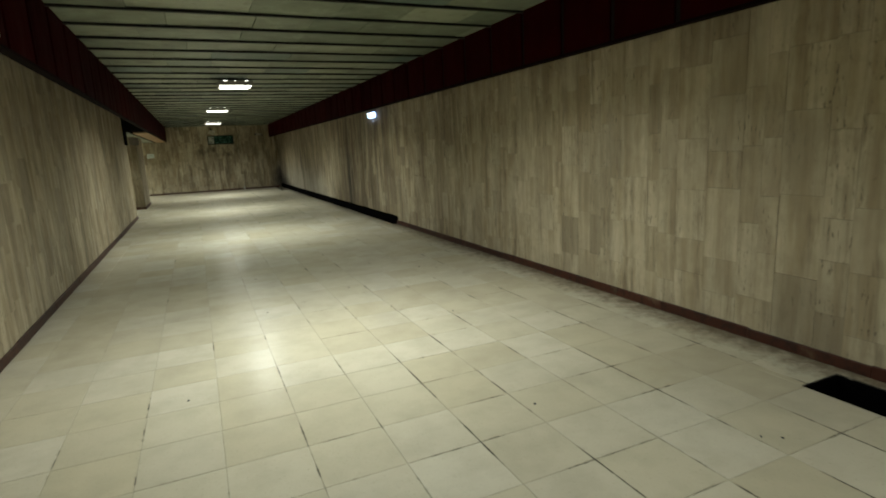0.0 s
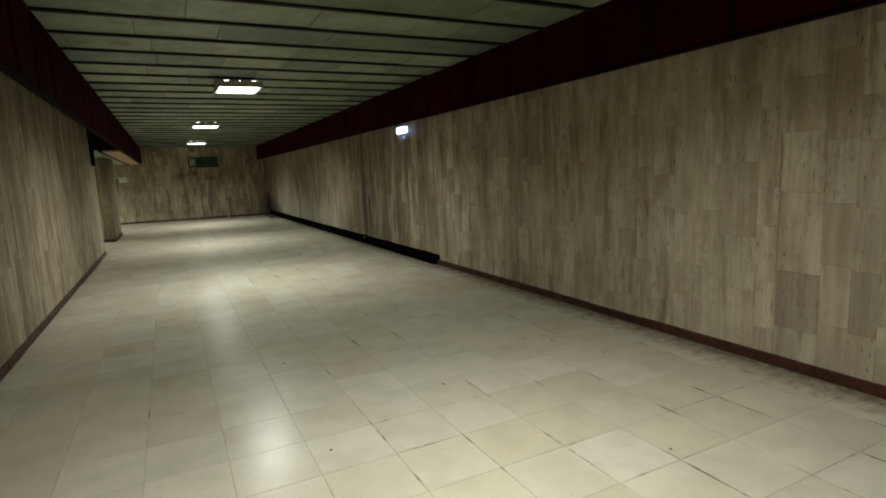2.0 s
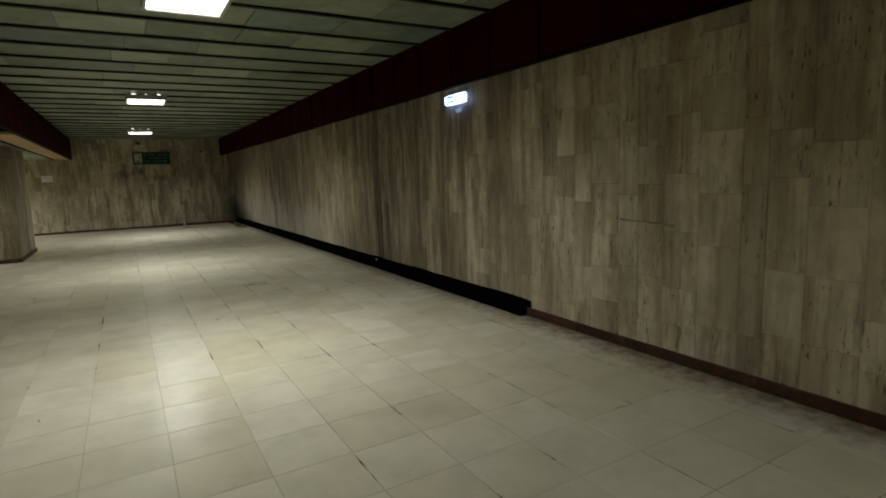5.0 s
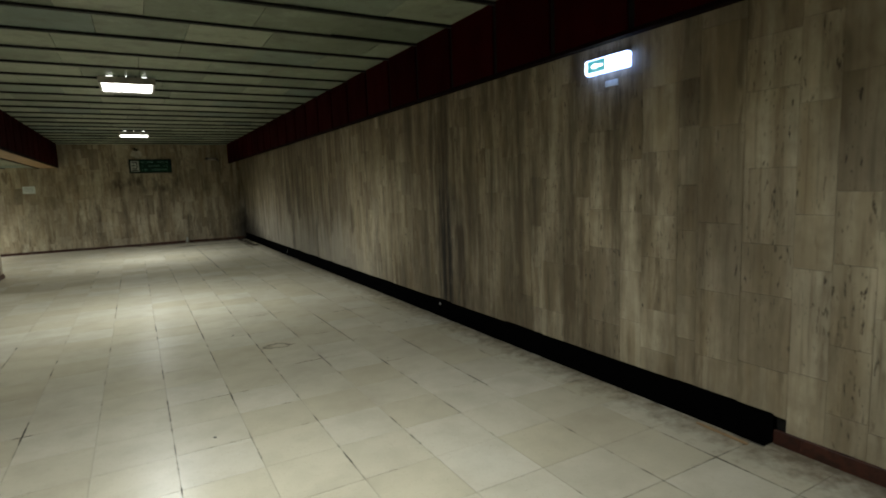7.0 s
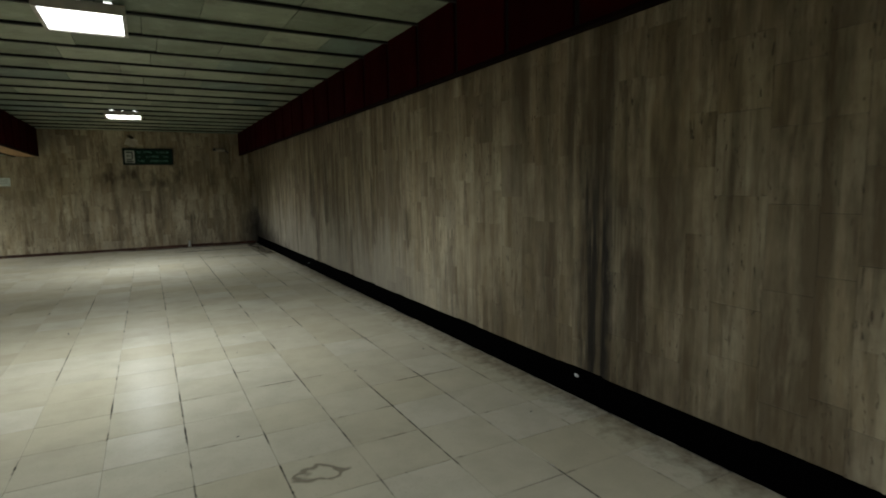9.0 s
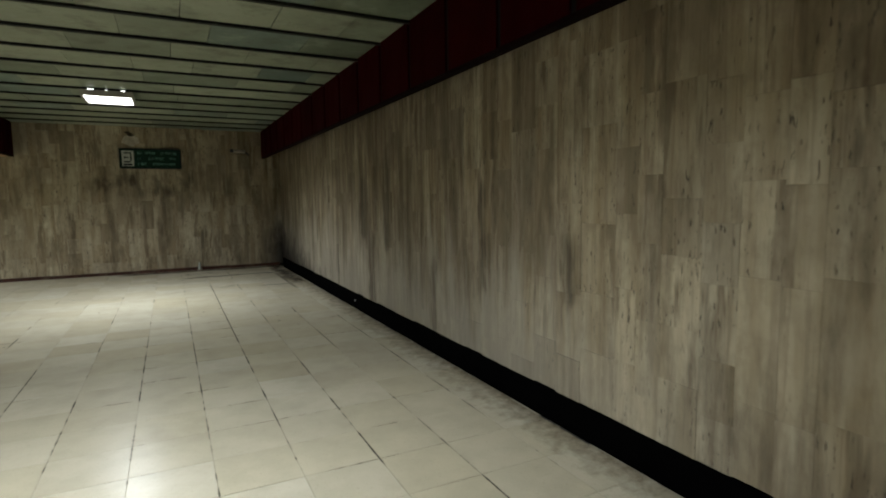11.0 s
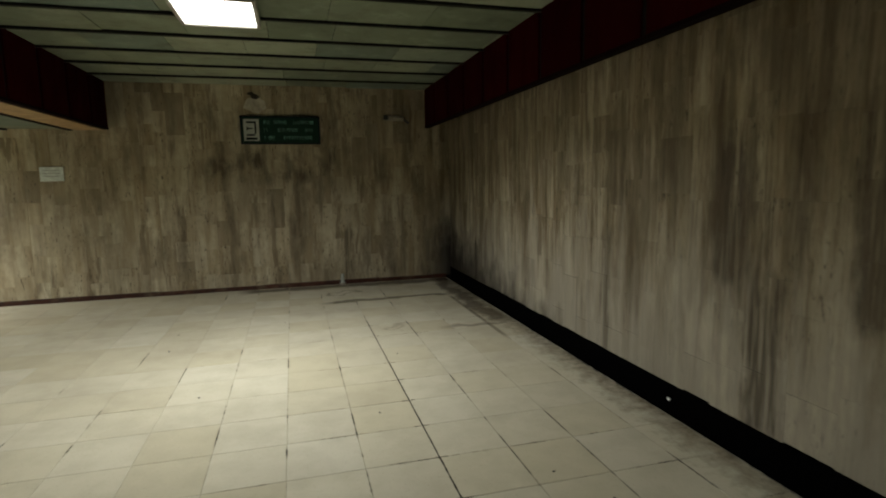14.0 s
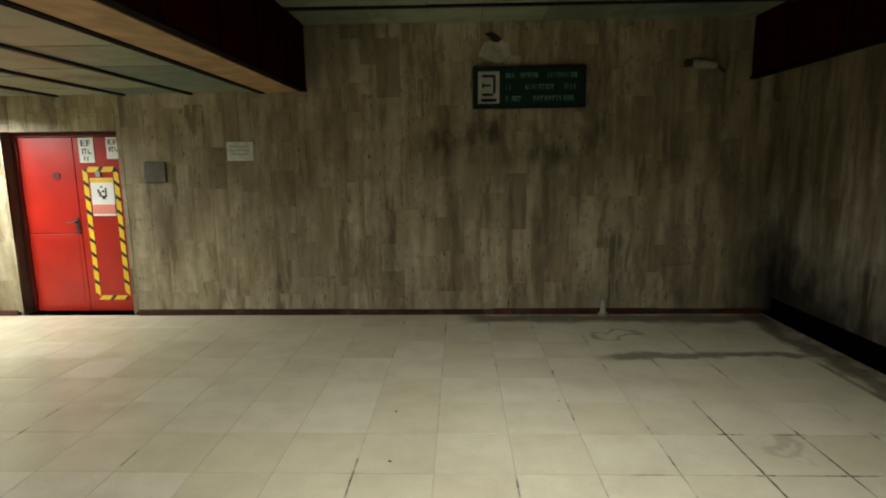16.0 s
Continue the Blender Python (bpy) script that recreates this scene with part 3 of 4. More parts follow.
# ---- lamps ----
def ceiling_lamp(x, y, z_top, drop, sx, sy):
    """A flat tray lamp with a lit diffuser, hung on four clips."""
    o = thing("ceiling_lamp", "square tray lamp with glowing white diffuser, hung under the ceiling panels", "ceiling lamp", group="ceiling lamps", at=(x, y, z_top - drop))
    hx, hy = sx / 2, sy / 2
    bm = bmesh.new()
    box(bm, -hx - 0.03, hx + 0.03, -hy - 0.03, hy + 0.03, 0.05, 0.075, bevel=0.008)
    for q in ((-hx - 0.03, -hx, -hy - 0.03, hy + 0.03), (hx, hx + 0.03, -hy - 0.03, hy + 0.03), (-hx, hx, -hy - 0.03, -hy), (-hx, hx, hy, hy + 0.03)):
        box(bm, *q, -0.004, 0.052, bevel=0.004)
    part("housing", bm, M_HOUSING, o, "grey sheet metal tray")
    boxes("diffuser", M_LAMP, (-hx, hx, -hy, hy, 0.01, 0.03), parent=o, label="glowing white diffuser")
    for cx in (-hx * 0.75, -hx * 0.3, hx * 0.35, hx * 0.75):
        bm = bmesh.new()
        tube(bm, (cx, -hy * 0.9, 0.07), (cx, -hy * 0.9, drop + 0.004), 0.004, 8)
        part("hanger", bm, M_RIB, o, "dark steel hanger")
    # small glowing blocks added for the bright glints above the near edge
    for cx, half in ((-hx * 0.66, 0.035), (-hx * 0.02, 0.010), (hx * 0.68, 0.028)):
        boxes("tray_glint", M_GLINT, (cx - half, cx + half, -hy - 0.026, -hy + 0.05, 0.080, 0.087), parent=o, label="small glowing block added for a bright glint above the tray", bevel=0.002)
    for cx in (-hx * 0.75, hx * 0.75):
        bm = bmesh.new()
        tube(bm, (cx, hy * 0.9, 0.07), (cx, hy * 0.9, drop + 0.004), 0.007, 8)
        part("hanger", bm, M_RIB, o, "dark steel hanger")
    return o


for lx, ly in LAMPS:
    ceiling_lamp(lx, ly, ZC, 0.11, 0.57, 0.70)
for lx, ly in LOBBY_LAMPS:
    ceiling_lamp(lx, ly, LOBBY_Z, 0.10, 0.57, 0.57)


# ---- exit sign on the long wall ----
EXIT = thing("exit_sign", "small glowing white and cyan exit sign high on the wall", "exit sign", at=(XR, 15.04, 2.43))
boxes("housing", M_EXITH, (-0.055, 0.002, -0.205, 0.205, -0.055, 0.055), parent=EXIT, label="translucent bluish housing", bevel=0.012)
boxes("panel", M_EXIT, (-0.060, -0.056, -0.195, 0.195, -0.047, 0.047), parent=EXIT, label="glowing white panel")
boxes("pictogram", M_EXITG, (-0.063, -0.0605, -0.01, 0.165, -0.044, 0.044), parent=EXIT, label="cyan arrow field")
bm = bmesh.new()
box(bm, -0.066, -0.0635, 0.015, 0.09, -0.008, 0.008)
for i in range(5):
    box(bm, -0.066, -0.0635, 0.117 - i * 0.009, 0.126 - i * 0.009, -0.004 - i * 0.004, 0.004 + i * 0.004)
part("arrow", bm, M_EXIT, EXIT, "glowing white arrow")
boxes("bracket", M_METAL, (-0.03, 0.004, -0.2, 0.2, 0.056, 0.066), parent=EXIT, label="thin steel bracket")
boxes("sticker", M_PLAQUE, (-0.003, 0.0015, -0.03, 0.09, -0.13, -0.085), parent=None)
tagged(bpy.data.objects["sticker"], "torn pale sticker on the wall under the exit sign", "sticker")
bpy.data.objects["sticker"].location = (XR - 0.004, 14.99, 2.40)

# ---- end wall things ----
SIGN = thing("direction_sign", "dark framed green direction board with white pictogram and text lines", "sign", at=(1.82, YE, 2.43))
boxes("board", M_FRAME, (-0.58, 0.58, -0.05, -0.002, -0.21, 0.21), parent=SIGN, label="dark frame", bevel=0.008)
boxes("face", M_GREEN, (-0.555, 0.555, -0.054, -0.05, -0.185, 0.185), parent=SIGN, label="green face")
boxes("pictogram", M_WHITE, (-0.53, -0.31, -0.057, -0.0545, -0.16, 0.16), parent=SIGN, label="white pictogram field")
bm = bmesh.new()
for q in ((-0.49, -0.35, 0.10, 0.125), (-0.375, -0.35, -0.06, 0.10), (-0.49, -0.375, -0.085, -0.06), (-0.47, -0.40, 0.01, 0.03), (-0.49, -0.47, -0.005, 0.045)):
    box(bm, q[0], q[1], -0.0595, -0.0575, q[2], q[3])
box(bm, -0.50, -0.34, -0.0595, -0.0575, -0.145, -0.112)
part("arrow", bm, M_FRAME, SIGN, "black arrow and door outline")
rng = random.Random(11)
for zz, words in ((0.115, ((-0.24, -0.15, 3), (-0.10, 0.09, 7), (0.19, 0.49, 10))), (0.0, ((-0.24, -0.17, 2), (-0.04, 0.26, 9), (0.36, 0.49, 4))), (-0.115, ((-0.24, -0.215, 1), (-0.18, -0.08, 4), (0.04, 0.47, 11)))):
    bm = bmesh.new()
    for a, b, count in words:
        step = (b - a) / count
        for i in range(count):
            x = a + i * step
            stem, high = step * rng.uniform(0.2, 0.3), 0.026
            box(bm, x, x + stem, -0.057, -0.0545, zz - high, zz + high)
            kind = rng.random()
            if kind > 0.25:
                box(bm, x + stem, x + step * 0.72, -0.057, -0.0545, zz + high * 0.55, zz + high)
            if kind > 0.5:
                box(bm, x + stem, x + step * 0.72, -0.057, -0.0545, zz - high * 0.2, zz + high * 0.2)
            if 0.4 < kind < 0.8:
                box(bm, x + step * 0.55, x + step * 0.72, -0.057, -0.0545, zz - high, zz - high * 0.2)
    tagged(part("text_line", bm, M_LETTER, SIGN, "line of worn pale lettering"), kind="stuff")

PLATE = thing("switch_plate", "grey brown metal cover plate on the wall", "cover plate", at=(-2.20, YE, 1.605))
boxes("cover", M_GREYBOX, (-0.12, 0.12, -0.035, -0.002, -0.11, 0.11), parent=PLATE, bevel=0.008)
for sx in (-0.1, 0.1):
    for sz in (-0.09, 0.09):
        bm = bmesh.new()
        tube(bm, (sx, -0.038, sz), (sx, -0.034, sz), 0.007, 8)
        part("screw", bm, M_METAL, PLATE)
PLAQUE = thing("wall_plaque", "pale blue-white plaque with faded lines on the travertine", "plaque", at=(-1.26, YE, 1.815))
boxes("plate", M_PLAQUE, (-0.145, 0.145, -0.012, -0.002, -0.10, 0.10), parent=PLAQUE, bevel=0.003)
for zz in (0.05, 0.01, -0.03):
    boxes("text_line", M_FAINT, (-0.11, 0.10, -0.014, -0.0125, zz - 0.008, zz + 0.008), parent=PLAQUE)

# broken patch where a slab corner came off above the sign
rng = random.Random(4)
bm = bmesh.new()
ring = [bm.verts.new((1.47 + 0.17 * math.cos(a) * rng.uniform(0.8, 1.2), YE - 0.004, 2.81 + 0.12 * math.sin(a) * rng.uniform(0.75, 1.2))) for a in [i * math.tau / 14 for i in range(14)]]
f = bm.faces.new(ring)
r = bmesh.ops.extrude_face_region(bm, geom=[f])
bmesh.ops.translate(bm, verts=[v for v in r["geom"] if isinstance(v, bmesh.types.BMVert)], vec=(0, 0.012, 0))
bmesh.ops.recalc_face_normals(bm, faces=bm.faces)
tagged(part("plaster_patch", bm, M_PATCH), "pale patch of bare plaster above the sign", "plaster patch")
rng = random.Random(9)
bm = bmesh.new()
ring = [bm.verts.new((1.46 + 0.095 * math.cos(a) * rng.uniform(0.55, 1.25), YE - 0.007, 2.94 - 0.3 * (math.cos(a) * 0.095) + 0.045 * math.sin(a) * rng.uniform(0.6, 1.3))) for a in [i * math.tau / 13 for i in range(13)]]
f = bm.faces.new(ring)
r = bmesh.ops.extrude_face_region(bm, geom=[f])
bmesh.ops.translate(bm, verts=[v for v in r["geom"] if isinstance(v, bmesh.types.BMVert)], vec=(0, 0.005, 0))
bmesh.ops.recalc_face_normals(bm, faces=bm.faces)
tagged(part("cable_hole", bm, M_SCARDK), "dark broken hole in the wall under the ceiling", "hole")
FIT = thing("broken_fitting", "remains of a broken white wall fitting near the ceiling", "wall fitting", at=(3.61, YE, 2.62))
bm = bmesh.new()
tube(bm, (-0.14, -0.04, 0.02), (0.10, -0.045, 0.0), 0.035, 12)
part("tube", bm, M_PLASTER, FIT, "dusty white tube")
boxes("base", M_PLASTER, (-0.17, 0.12, -0.02, -0.002, -0.03, 0.05), parent=FIT, bevel=0.006)
bm = bmesh.new()
tube(bm, (0.10, -0.045, 0.0), (0.19, -0.03, -0.07), 0.018, 10)
part("wire", bm, M_INK, FIT, "dangling dark wire end")
boxes("socket", M_INK, (-0.215, -0.14, -0.06, -0.002, -0.015, 0.055), parent=FIT, label="dark socket", bevel=0.006)
PIPE = thing("drain_stub", "short whitish drain pipe stub at the foot of the wall", "pipe", at=(2.65, YE, 0))
bm = bmesh.new()
bmesh.ops.create_cone(bm, cap_ends=True, segments=14, radius1=0.036, radius2=0.022, depth=0.17, matrix=Matrix.Translation((0, -0.055, 0.085)))
part("stub", bm, M_WHITE, PIPE)
bm = bmesh.new()
tube(bm, (0.0, -0.055, 0.0), (0.0, -0.055, 0.03), 0.055, 14)
part("collar", bm, M_PLASTER, PIPE, "grey mortar collar")

# ---- red door in its recess ----
DX0, DX1, DH = DOOR
DY = YE + 0.17
structure("door_recess", M_GREYBOX, "dark stone reveal around the red door", "door reveal", (DX0 - 0.03, DX0, YE + 0.002, YE + 0.3, 0, DH), (DX1, DX1 + 0.03, YE + 0.002, YE + 0.3, 0, DH),
          (DX0 - 0.03, DX1 + 0.03, YE + 0.002, YE + 0.3, DH, DH + 0.03))
D = thing("door_1", "bright red steel double door, narrow leaf sealed with yellow and black tape", "door", "structure", at=(DX0, DY, 0))
W = DX1 - DX0
SPLIT = 0.68
boxes("door_frame", M_DOORDK, (0.0, 0.05, -0.03, 0.06, 0, DH), (W - 0.05, W, -0.03, 0.06, 0, DH), (0.05, W - 0.05, -0.03, 0.06, DH - 0.05, DH), parent=D, label="red steel frame", bevel=0.004)
WIDE = boxes("wide_leaf", M_DOOR, (0.055, SPLIT - 0.003, -0.015, 0.03, 0.925, DH - 0.055), (0.055, SPLIT - 0.003, -0.015, 0.03, 0.012, 0.917), parent=D, label="plain red steel leaf with a seam at half height", bevel=0.004)
boxes("lower_plate", M_DOOR, (0.10, SPLIT - 0.05, -0.0185, -0.0152, 0.06, 0.88), parent=WIDE, label="thin red kick plate", bevel=0.001)
NARROW = boxes("narrow_leaf", M_DOOR, (SPLIT + 0.003, W - 0.055, -0.015, 0.03, 0.012, DH - 0.055), parent=D, label="narrow red leaf", bevel=0.005)
boxes("lock_plate", M_INK, (SPLIT - 0.055, SPLIT - 0.02, -0.025, -0.015, 0.92, 1.10), parent=D, label="dark lock plate", bevel=0.004)
bm = bmesh.new()
tube(bm, (SPLIT - 0.037, -0.022, 1.05), (SPLIT - 0.037, -0.065, 1.05), 0.009)
tube(bm, (SPLIT - 0.037, -0.065, 1.05), (SPLIT - 0.13, -0.065, 1.045), 0.008)
part("door_handle", bm, M_INK, D, "dark lever handle")
bm = bmesh.new()
tube(bm, (0.46, -0.022, 1.57), (0.46, -0.014, 1.57), 0.045, 16)
part("round_cover", bm, M_DOORDK, D, "dark round lock cover")
for zz in (0.25, 1.0, 1.85):
    bm = bmesh.new()
    tube(bm, (0.052, -0.035, zz - 0.06), (0.052, -0.035, zz + 0.06), 0.012)
    part("hinge", bm, M_DOORDK, D)


def tape(name, x0, z0, x1, z1, w):
    """Barrier tape with slanting black bands on yellow."""
    o = new(name)
    o.parent = D
    length = math.hypot(x1 - x0, z1 - z0)
    d = Vector(((x1 - x0) / length, 0, (z1 - z0) / length))
    s = Vector((-d.z, 0, d.x))
    bm_y, bm_k = bmesh.new(), bmesh.new()
    n = 2 * max(1, round(length / 0.17))
    start = Vector((x0, -0.019, z0))
    for i in range(n):
        a, b = (i + 0.45 * (i % 2)) * length / n, (i + 1 + 0.45 * (1 - i % 2)) * length / n
        skew = 0.045
        bm = bm_k if i % 2 else bm_y
        q = []
        for dy in (0.0, 0.0025):
            for along, across, sk in ((a, -w / 2, 0), (b, -w / 2, 0), (b, w / 2, skew), (a, w / 2, skew)):
                v = start + d * min(max(along + sk, 0), length) + s * across
                q.append(bm.verts.new((v.x, v.y + dy, v.z)))
        if (q[0].co - q[1].co).length < 1e-5:
            continue
        for idx in ((0, 1, 2, 3), (7, 6, 5, 4), (0, 4, 5, 1), (1, 5, 6, 2), (2, 6, 7, 3), (3, 7, 4, 0)):
            bm.faces.new([q[j] for j in idx])
    part("yellow_band", bm_y, M_YELLOW, o)
    part("black_band", bm_k, M_TAPEBLK, o)


TX0, TX1, TZ0, TZ1 = 0.79, 1.14, 0.19, 1.64
tape("barrier_tape", TX0, TZ0, TX0, TZ1, 0.055)
tape("barrier_tape", TX1, TZ0, TX1, TZ1, 0.055)
tape("barrier_tape", TX0, TZ0 - 0.02, TX1, TZ0 - 0.02, 0.05)
tape("barrier_tape", TX0, TZ1, TX1, TZ1, 0.06)


def notice(name, x0, x1, z0, z1, label, bars, pink=0.0, yellow=0.0):
    o = boxes(name, M_PAPER, (x0, x1, -0.0245, -0.0225, z0, z1), parent=D, label=label)
    for a, b, c, d in bars:
        boxes("print", M_INK, (x0 + a * (x1 - x0), x0 + b * (x1 - x0), -0.0265, -0.0247, z0 + c * (z1 - z0), z0 + d * (z1 - z0)), parent=o)
    if pink:
        boxes("red_print", M_PINK, (x0 + 0.004, x1 - 0.004, -0.0265, -0.0247, z0 + 0.022, z0 + pink * (z1 - z0)), parent=o, label="red printed lower part")
    if yellow:
        boxes("yellow_print", M_YELLOW, (x0 + 0.004, x1 - 0.004, -0.0265, -0.0247, z1 - yellow * (z1 - z0), z1 - 0.004), parent=o, label="yellow printed heading")
    return o


letters = [(0.16, 0.26, 0.66, 0.9), (0.28, 0.44, 0.86, 0.9), (0.28, 0.40, 0.76, 0.80), (0.28, 0.44, 0.66, 0.70), (0.54, 0.64, 0.66, 0.9), (0.66, 0.80, 0.86, 0.9), (0.66, 0.80, 0.76, 0.8),
           (0.20, 0.30, 0.34, 0.56), (0.34, 0.52, 0.50, 0.56), (0.40, 0.46, 0.34, 0.50), (0.60, 0.66, 0.36, 0.54), (0.68, 0.80, 0.34, 0.40), (0.3, 0.38, 0.08, 0.26), (0.5, 0.58, 0.08, 0.24)]
notice("paper_notice", 0.755, 0.925, 1.715, 1.99, "white paper notice with dark print", letters)
notice("paper_notice", 1.065, 1.225, 1.755, 1.99, "white paper notice with dark print", letters[:12])
notice("warning_notice", 0.842, 1.105, 1.12, 1.545, "white warning sheet with a yellow heading, dark sign and red foot",
       [(0.28, 0.36, 0.62, 0.70), (0.34, 0.44, 0.50, 0.64), (0.46, 0.62, 0.44, 0.54), (0.60, 0.68, 0.50, 0.74), (0.48, 0.58, 0.62, 0.68), (0.42, 0.50, 0.74, 0.79)], 0.30, 0.12)
boxes("padlock", M_METAL, (0.91, 0.97, -0.03, -0.016, 1.56, 1.62), parent=D, label="small steel padlock", bevel=0.006)

# ---- small things along the corridor ----
JB = thing("junction_box", "grey junction box on the pier under the beam", "junction box", at=(PIER_X - 0.05, PIER_Y0, 2.28))
boxes("case", M_GREYBOX, (-0.14, 0.14, -0.07, -0.001, -0.12, 0.12), parent=JB, bevel=0.01)
bm = bmesh.new()
tube(bm, (0, -0.03, 0.12), (0, -0.03, 0.30), 0.013)
part("conduit", bm, M_METAL, JB, "thin conduit going up")
LOOSE = boxes("loose_board", M_PATCH, (BEAM_X + 0.0205, BEAM_X + 0.036, 4.6, 6.75, 2.462, 2.545), (BEAM_X + 0.0205, BEAM_X + 0.034, 6.75, 6.98, 2.480, 2.545), bevel=0.003)
tagged(LOOSE, "pale bare board along the lower edge of the red fascia", "board")
# flat black piece put where the upper wall end is a dark recess
PANEL = boxes("dark_panel", M_BLACK, (XL - 0.02, XL + 0.035, 19.78, WALL_END + 0.04, 2.09, ZC), bevel=0.004)
tagged(PANEL, "black panel added in place of a dark recess at the upper end of the travertine wall", "panel")
HEAD = boxes("bulkhead", M_VOID, (XL - 0.4, BEAM_X - 0.035, WALL_END + 0.06, WALL_END + 0.12, LOBBY_Z + 0.02, ZC + 0.04))
tagged(HEAD, "dark board closing the space behind the fascia", "board", "", "structure")
SPL = boxes("wood_splinter", M_OCHRE, (-0.17, 0.17, -0.011, 0.011, 0.0, 0.008), bevel=0.002)
SPL.matrix_basis = pose(4.33, 13.99, 0.001, 0, 0, 88)
tagged(SPL, "thin ochre wood splinter lying on the floor by the gutter", "splinter")
# the piece at y 25.55 stands in for a pale specular streak
for y, z, w in ((17.80, 0.12, 0.018), (25.55, 0.06, 0.016)):
    tagged(boxes("gutter_mark", M_PAPER, (XR - 0.008, XR - 0.003, y - w, y + w, z - 0.011, z + 0.011), bevel=0.002), "small white mark on the black back of the gutter", "scrap", "gutter scraps")
rng = random.Random(6)
bm = bmesh.new()
for i in range(26):
    u = i / 25
    thick = 0.004 + 0.012 * abs(2 * u - 1) * rng.uniform(0.6, 1.1)
    z = 1.11 - 0.022 * (1 - u) + rng.uniform(-0.003, 0.003)
    box(bm, XR - 0.006 - rng.uniform(0, 0.002), XR + 0.001, 11.98 + 0.5 * u, 12.0 + 0.5 * u, z - thick, z)
tagged(part("wall_scar", bm, M_SCAR), "ragged dark scar scraped across the travertine", "wall scar")
rng = random.Random(21)
for i in range(34):
    x, y = rng.uniform(0.2, 4.1), rng.uniform(4, 30)
    bm = bmesh.new()
    bmesh.ops.create_icosphere(bm, subdivisions=1, radius=1, matrix=Matrix.LocRotScale((x, y, 0.003), Euler((0, 0, rng.uniform(0, 6))), (rng.uniform(0.006, 0.016), rng.uniform(0.005, 0.012), 0.004)))
    tagged(part("grit", bm, M_INK), "small dark crumb of grit lying on the tiles", "grit", "floor grit")


# ---- pieces: skirting, floor tiles, wall slabs ----
def raw_box(verts, faces, lo, hi, inset, normal):
    """A piece with a chamfered face. normal: axis and sign of its face."""
    axis, sign = normal
    k = len(verts)
    u, v = [i for i in range(3) if i != axis]
    back, front = (lo[axis], hi[axis]) if sign > 0 else (hi[axis], lo[axis])
    for depth, e in ((back, 0.0), (front - sign * inset, 0.0), (front, inset)):
        for a, b in ((0, 0), (1, 0), (1, 1), (0, 1)):
            p = [0, 0, 0]
            p[axis] = depth
            p[u] = (lo[u] + e, hi[u] - e)[a]
            p[v] = (lo[v] + e, hi[v] - e)[b]
            verts.append(tuple(p))
    flip = (sign > 0) != (axis == 1)
    for r in (0, 4):
        for i in range(4):
            j = (i + 1) % 4
            q = (k + r + i, k + r + j, k + r + 4 + j, k + r + 4 + i)
            faces.append(q if flip else q[::-1])
    q = (k + 8, k + 9, k + 10, k + 11)
    faces.append(q if flip else q[::-1])


MESHES = {}


def piece(name, parent, material, lo, hi, inset, normal):
    size = tuple(round(hi[i] - lo[i], 2) if i != normal[0] else round(hi[i] - lo[i], 3) for i in range(3))
    key = (name, size, normal)
    if key not in MESHES:
        vs, fs = [], []
        raw_box(vs, fs, [-s / 2 for s in size], [s / 2 for s in size], inset, normal)
        me = bpy.data.meshes.new(name)
        me.from_pydata(vs, [], fs)
        me.materials.append(material)
        MESHES[key] = me
    o = new(name, MESHES[key])
    o.parent = parent
    o.location = [(lo[i] + hi[i]) / 2 for i in range(3)]
    return o


def joined(name, parent, material, rows, inset, normal, label):
    vs, fs = [], []
    for lo, hi in rows:
        raw_box(vs, fs, lo, hi, inset, normal)
    me = bpy.data.meshes.new(name)
    me.from_pydata(vs, [], fs)
    me.materials.append(material)
    o = new(name, me)
    o.parent = parent
    return tagged(o, label, kind="stuff")


# skirting stones
rng = random.Random(8)


def skirting(wall, axis, at, face, a0, a1, high=0.085):
    """Stones along x (axis 0) or y (axis 1), in front of the plane `at`."""
    a = a0
    while a < a1 - 0.02:
        b = min(a + rng.choice((0.6, 0.8, 0.9)), a1)
        h, d = high + rng.uniform(-0.003, 0.003), 0.018 + rng.uniform(-0.002, 0.003)
        lo, hi = [0, 0, -0.002], [0, 0, h]
        lo[axis], hi[axis] = a + 0.0015, b - 0.0015
        o = 1 - axis
        lo[o], hi[o] = (at, at + d) if face > 0 else (at - d, at)
        piece("skirting_stone", wall, M_SKIRT, lo, hi, 0.003, (o, face))
        a = b


skirting(WALL_R, 1, XR, -1, YB, TRENCH_Y - 0.01)
skirting(WALL_E, 0, YE, -1, LOBBY_X, DX0 - 0.06, 0.065)
skirting(WALL_E, 0, YE, -1, DX1 + 0.06, XR - TRENCH_W, 0.065)
skirting(WALL_L, 1, XL, 1, YB, WALL_END)
skirting(PIER, 1, PIER_X, 1, PIER_Y0, PIER_Y1)
skirting(PIER, 0, PIER_Y0, -1, PIER_X - 0.5, PIER_X)


# floor tiles
def cut(rects, hole):
    out = []
    hx0, hx1, hy0, hy1 = hole
    for x0, x1, y0, y1 in rects:
        if x1 <= hx0 or x0 >= hx1 or y1 <= hy0 or y0 >= hy1:
            out.append((x0, x1, y0, y1))
            continue
        out += [(x0, hx0, y0, y1), (hx1, x1, y0, y1), (max(x0, hx0), min(x1, hx1), y0, hy0), (max(x0, hx0), min(x1, hx1), hy1, y1)]
    return [r for r in out if r[1] - r[0] > 0.02 and r[3] - r[2] > 0.02]


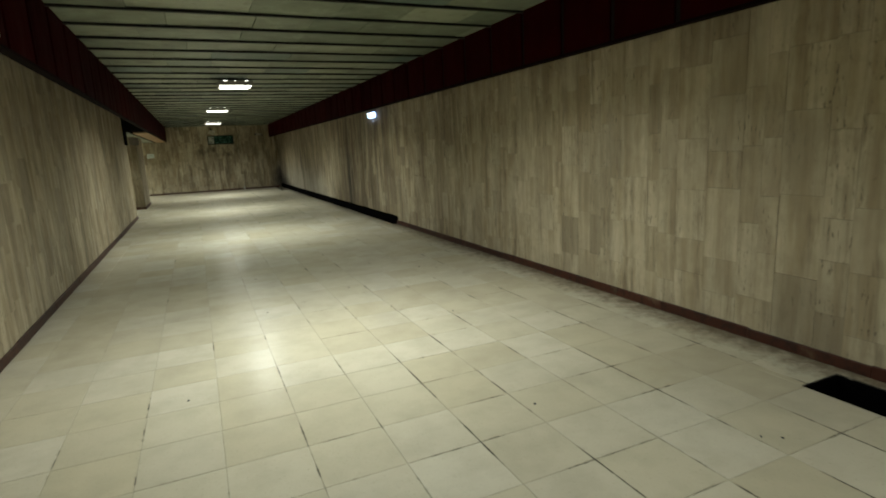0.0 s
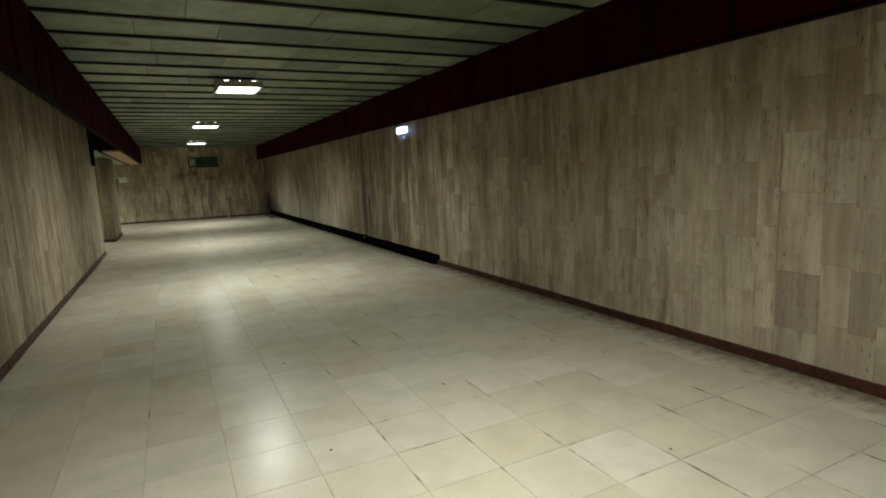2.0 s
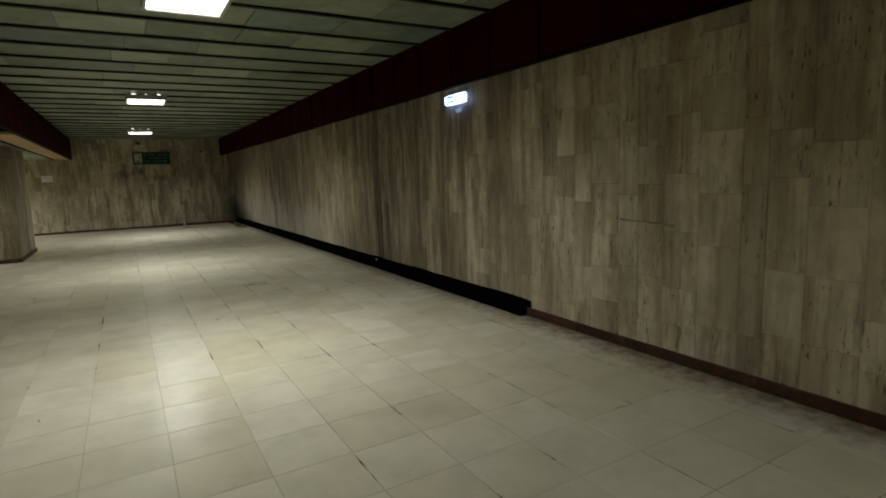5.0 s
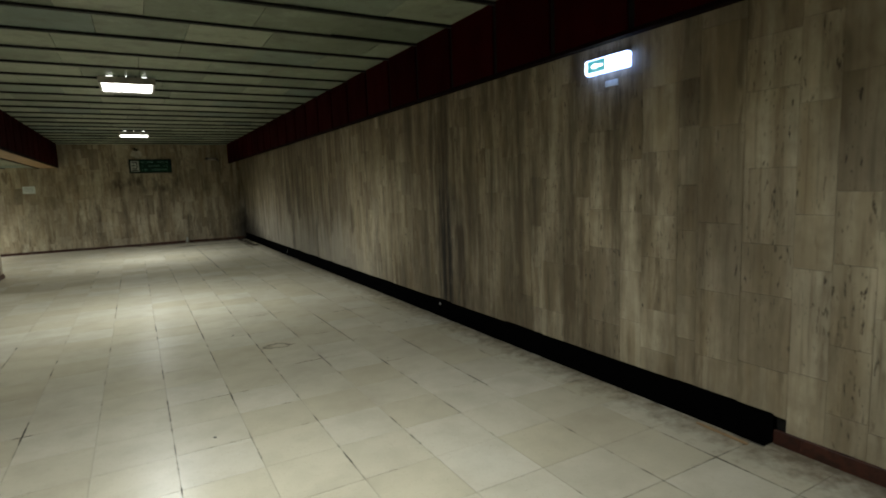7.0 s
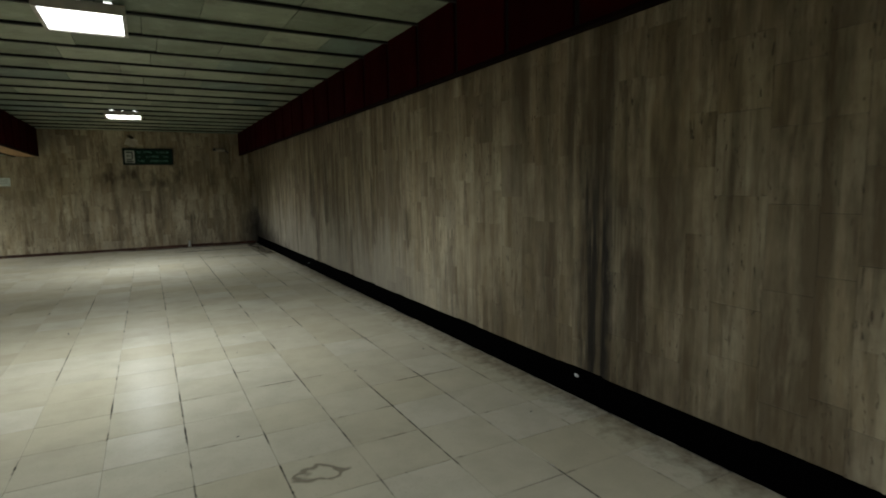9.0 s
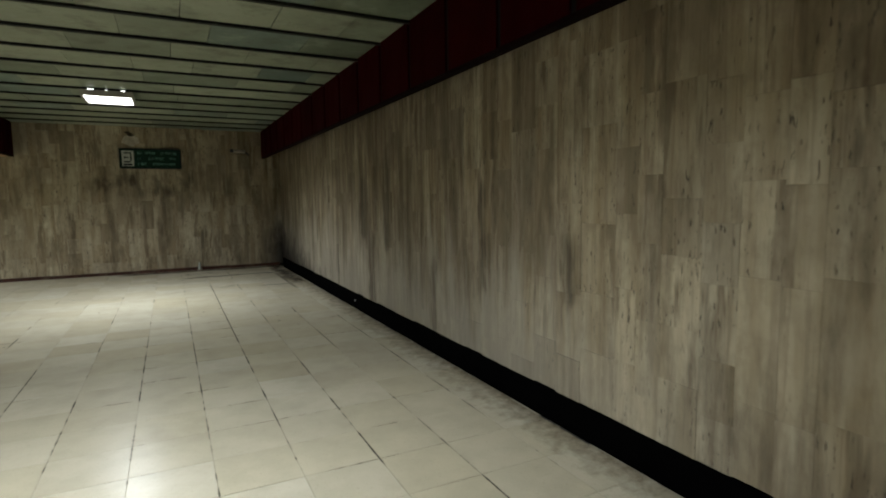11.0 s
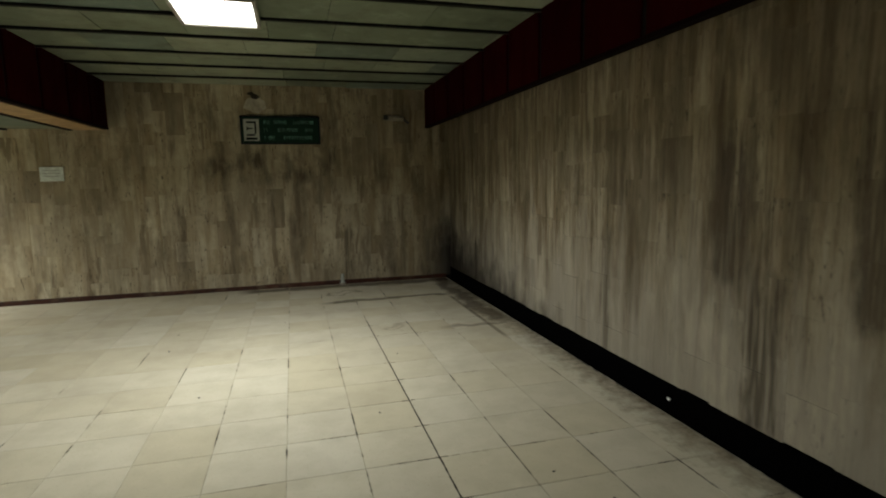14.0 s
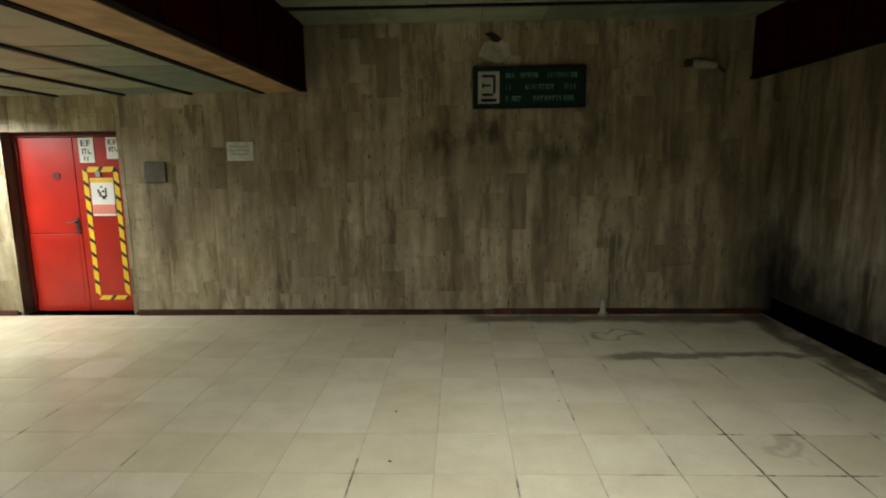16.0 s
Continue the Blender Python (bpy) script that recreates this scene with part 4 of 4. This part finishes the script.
rng = random.Random(17)
near, rest = [], []
GAP = 0.0014
for j in range(-70, 12):
    for i in range(-22, 10):
        x0, y0 = TILE_X + i * TILE, TILE_Y + j * TILE
        x1, y1 = x0 + TILE, y0 + TILE
        x0, x1, y0, y1 = max(x0, LOBBY_X), min(x1, XR - 0.002), max(y0, YB), min(y1, YE - 0.002)
        if x1 - x0 < 0.02 or y1 - y0 < 0.02:
            continue
        if x1 < XL - 0.3 and y1 < LOBBY_Y:
            continue
        rects = cut(cut([(x0, x1, y0, y1)], PIT), (XR - TRENCH_W - rng.uniform(0.0, 0.018), XR + 1, TRENCH_Y, YE + 1))
        for a, b, c, d in rects:
            dz = rng.uniform(-0.0006, 0.0002)
            q = ([a + GAP, c + GAP, -0.012 + dz], [b - GAP, d - GAP, dz])
            (near if 20.0 < c < 30.2 and a > -1.2 else rest).append(q)
for lo, hi in near:
    piece("tile", FLOOR, M_TILE, lo, hi, 0.0012, (2, 1))
joined("tile_field", FLOOR, M_TILE, rest, 0.0012, (2, 1), "beige stone floor tiles")


# wall slabs, upright, in columns of uneven width with staggered joints
def slabs(wall, axis, at, face, a0, a1, z0, z1, seed, near_from, near_to, hole=None, foot=None):
    rng = random.Random(seed)
    o = 1 - axis
    close, far = [], []
    a = a0
    while a < a1 - 0.01:
        w = rng.choice((0.15, 0.17, 0.20, 0.25, 0.30, 0.32))
        if a1 - a - w < 0.1:
            w = a1 - a
        b = a + w
        zb = foot(a, b) if foot else z0
        z = zb
        first = True
        while z < z1 - 0.005:
            h = rng.choice((0.30, 0.38, 0.44, 0.44, 0.6))
            if first:
                h *= rng.uniform(0.45, 1.0)
                first = False
            t = min(z + h, z1)
            if z1 - t < 0.06:
                t = z1
            pieces = [(a, b, z, t)] if not hole else cut([(a, b, z, t)], hole)
            for pa, pb, pz, pt in pieces:
                proud = rng.gauss(0, 0.0011)
                lo, hi = [0, 0, pz + 0.0005], [0, 0, pt - 0.0005]
                lo[axis], hi[axis] = pa + 0.0004, pb - 0.0004
                if face < 0:
                    lo[o], hi[o] = at + proud, at + BACK + 0.002
                else:
                    lo[o], hi[o] = at - BACK - 0.002, at + proud
                (close if near_from < pa < near_to else far).append((lo, hi))
            z = t
        a = b
    for lo, hi in close[:300]:
        piece("slab", wall, M_TRAV, lo, hi, 0.0014, (o, face))
    far += close[300:]
    if far:
        joined("slab_field", wall, M_TRAV, far, 0.0014, (o, face), "upright travertine slabs")


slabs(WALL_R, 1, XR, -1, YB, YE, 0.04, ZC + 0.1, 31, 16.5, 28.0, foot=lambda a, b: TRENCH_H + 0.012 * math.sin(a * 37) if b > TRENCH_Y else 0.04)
slabs(WALL_E, 0, YE, -1, LOBBY_X, XR, 0.04, ZC + 0.1, 32, -4.6, XR, hole=(DX0, DX1, 0, DH))
slabs(WALL_L, 1, XL, 1, YB, WALL_END, 0.04, ZC + 0.1, 33, 8.0, WALL_END)
slabs(WALL_L, 0, WALL_END, 1, XL - 0.4, XL - 0.002, 0.0, ZC + 0.1, 34, -9, 9)
slabs(PIER, 1, PIER_X, 1, PIER_Y0, PIER_Y1, 0.04, LOBBY_Z + 0.15, 35, 0, 40)
slabs(PIER, 0, PIER_Y0, -1, PIER_X - 0.5, PIER_X - 0.002, 0.04, LOBBY_Z + 0.15, 36, -9, 9)
slabs(PIER, 0, PIER_Y1, 1, PIER_X - 0.5, PIER_X - 0.002, 0.04, LOBBY_Z + 0.15, 37, -9, 9)
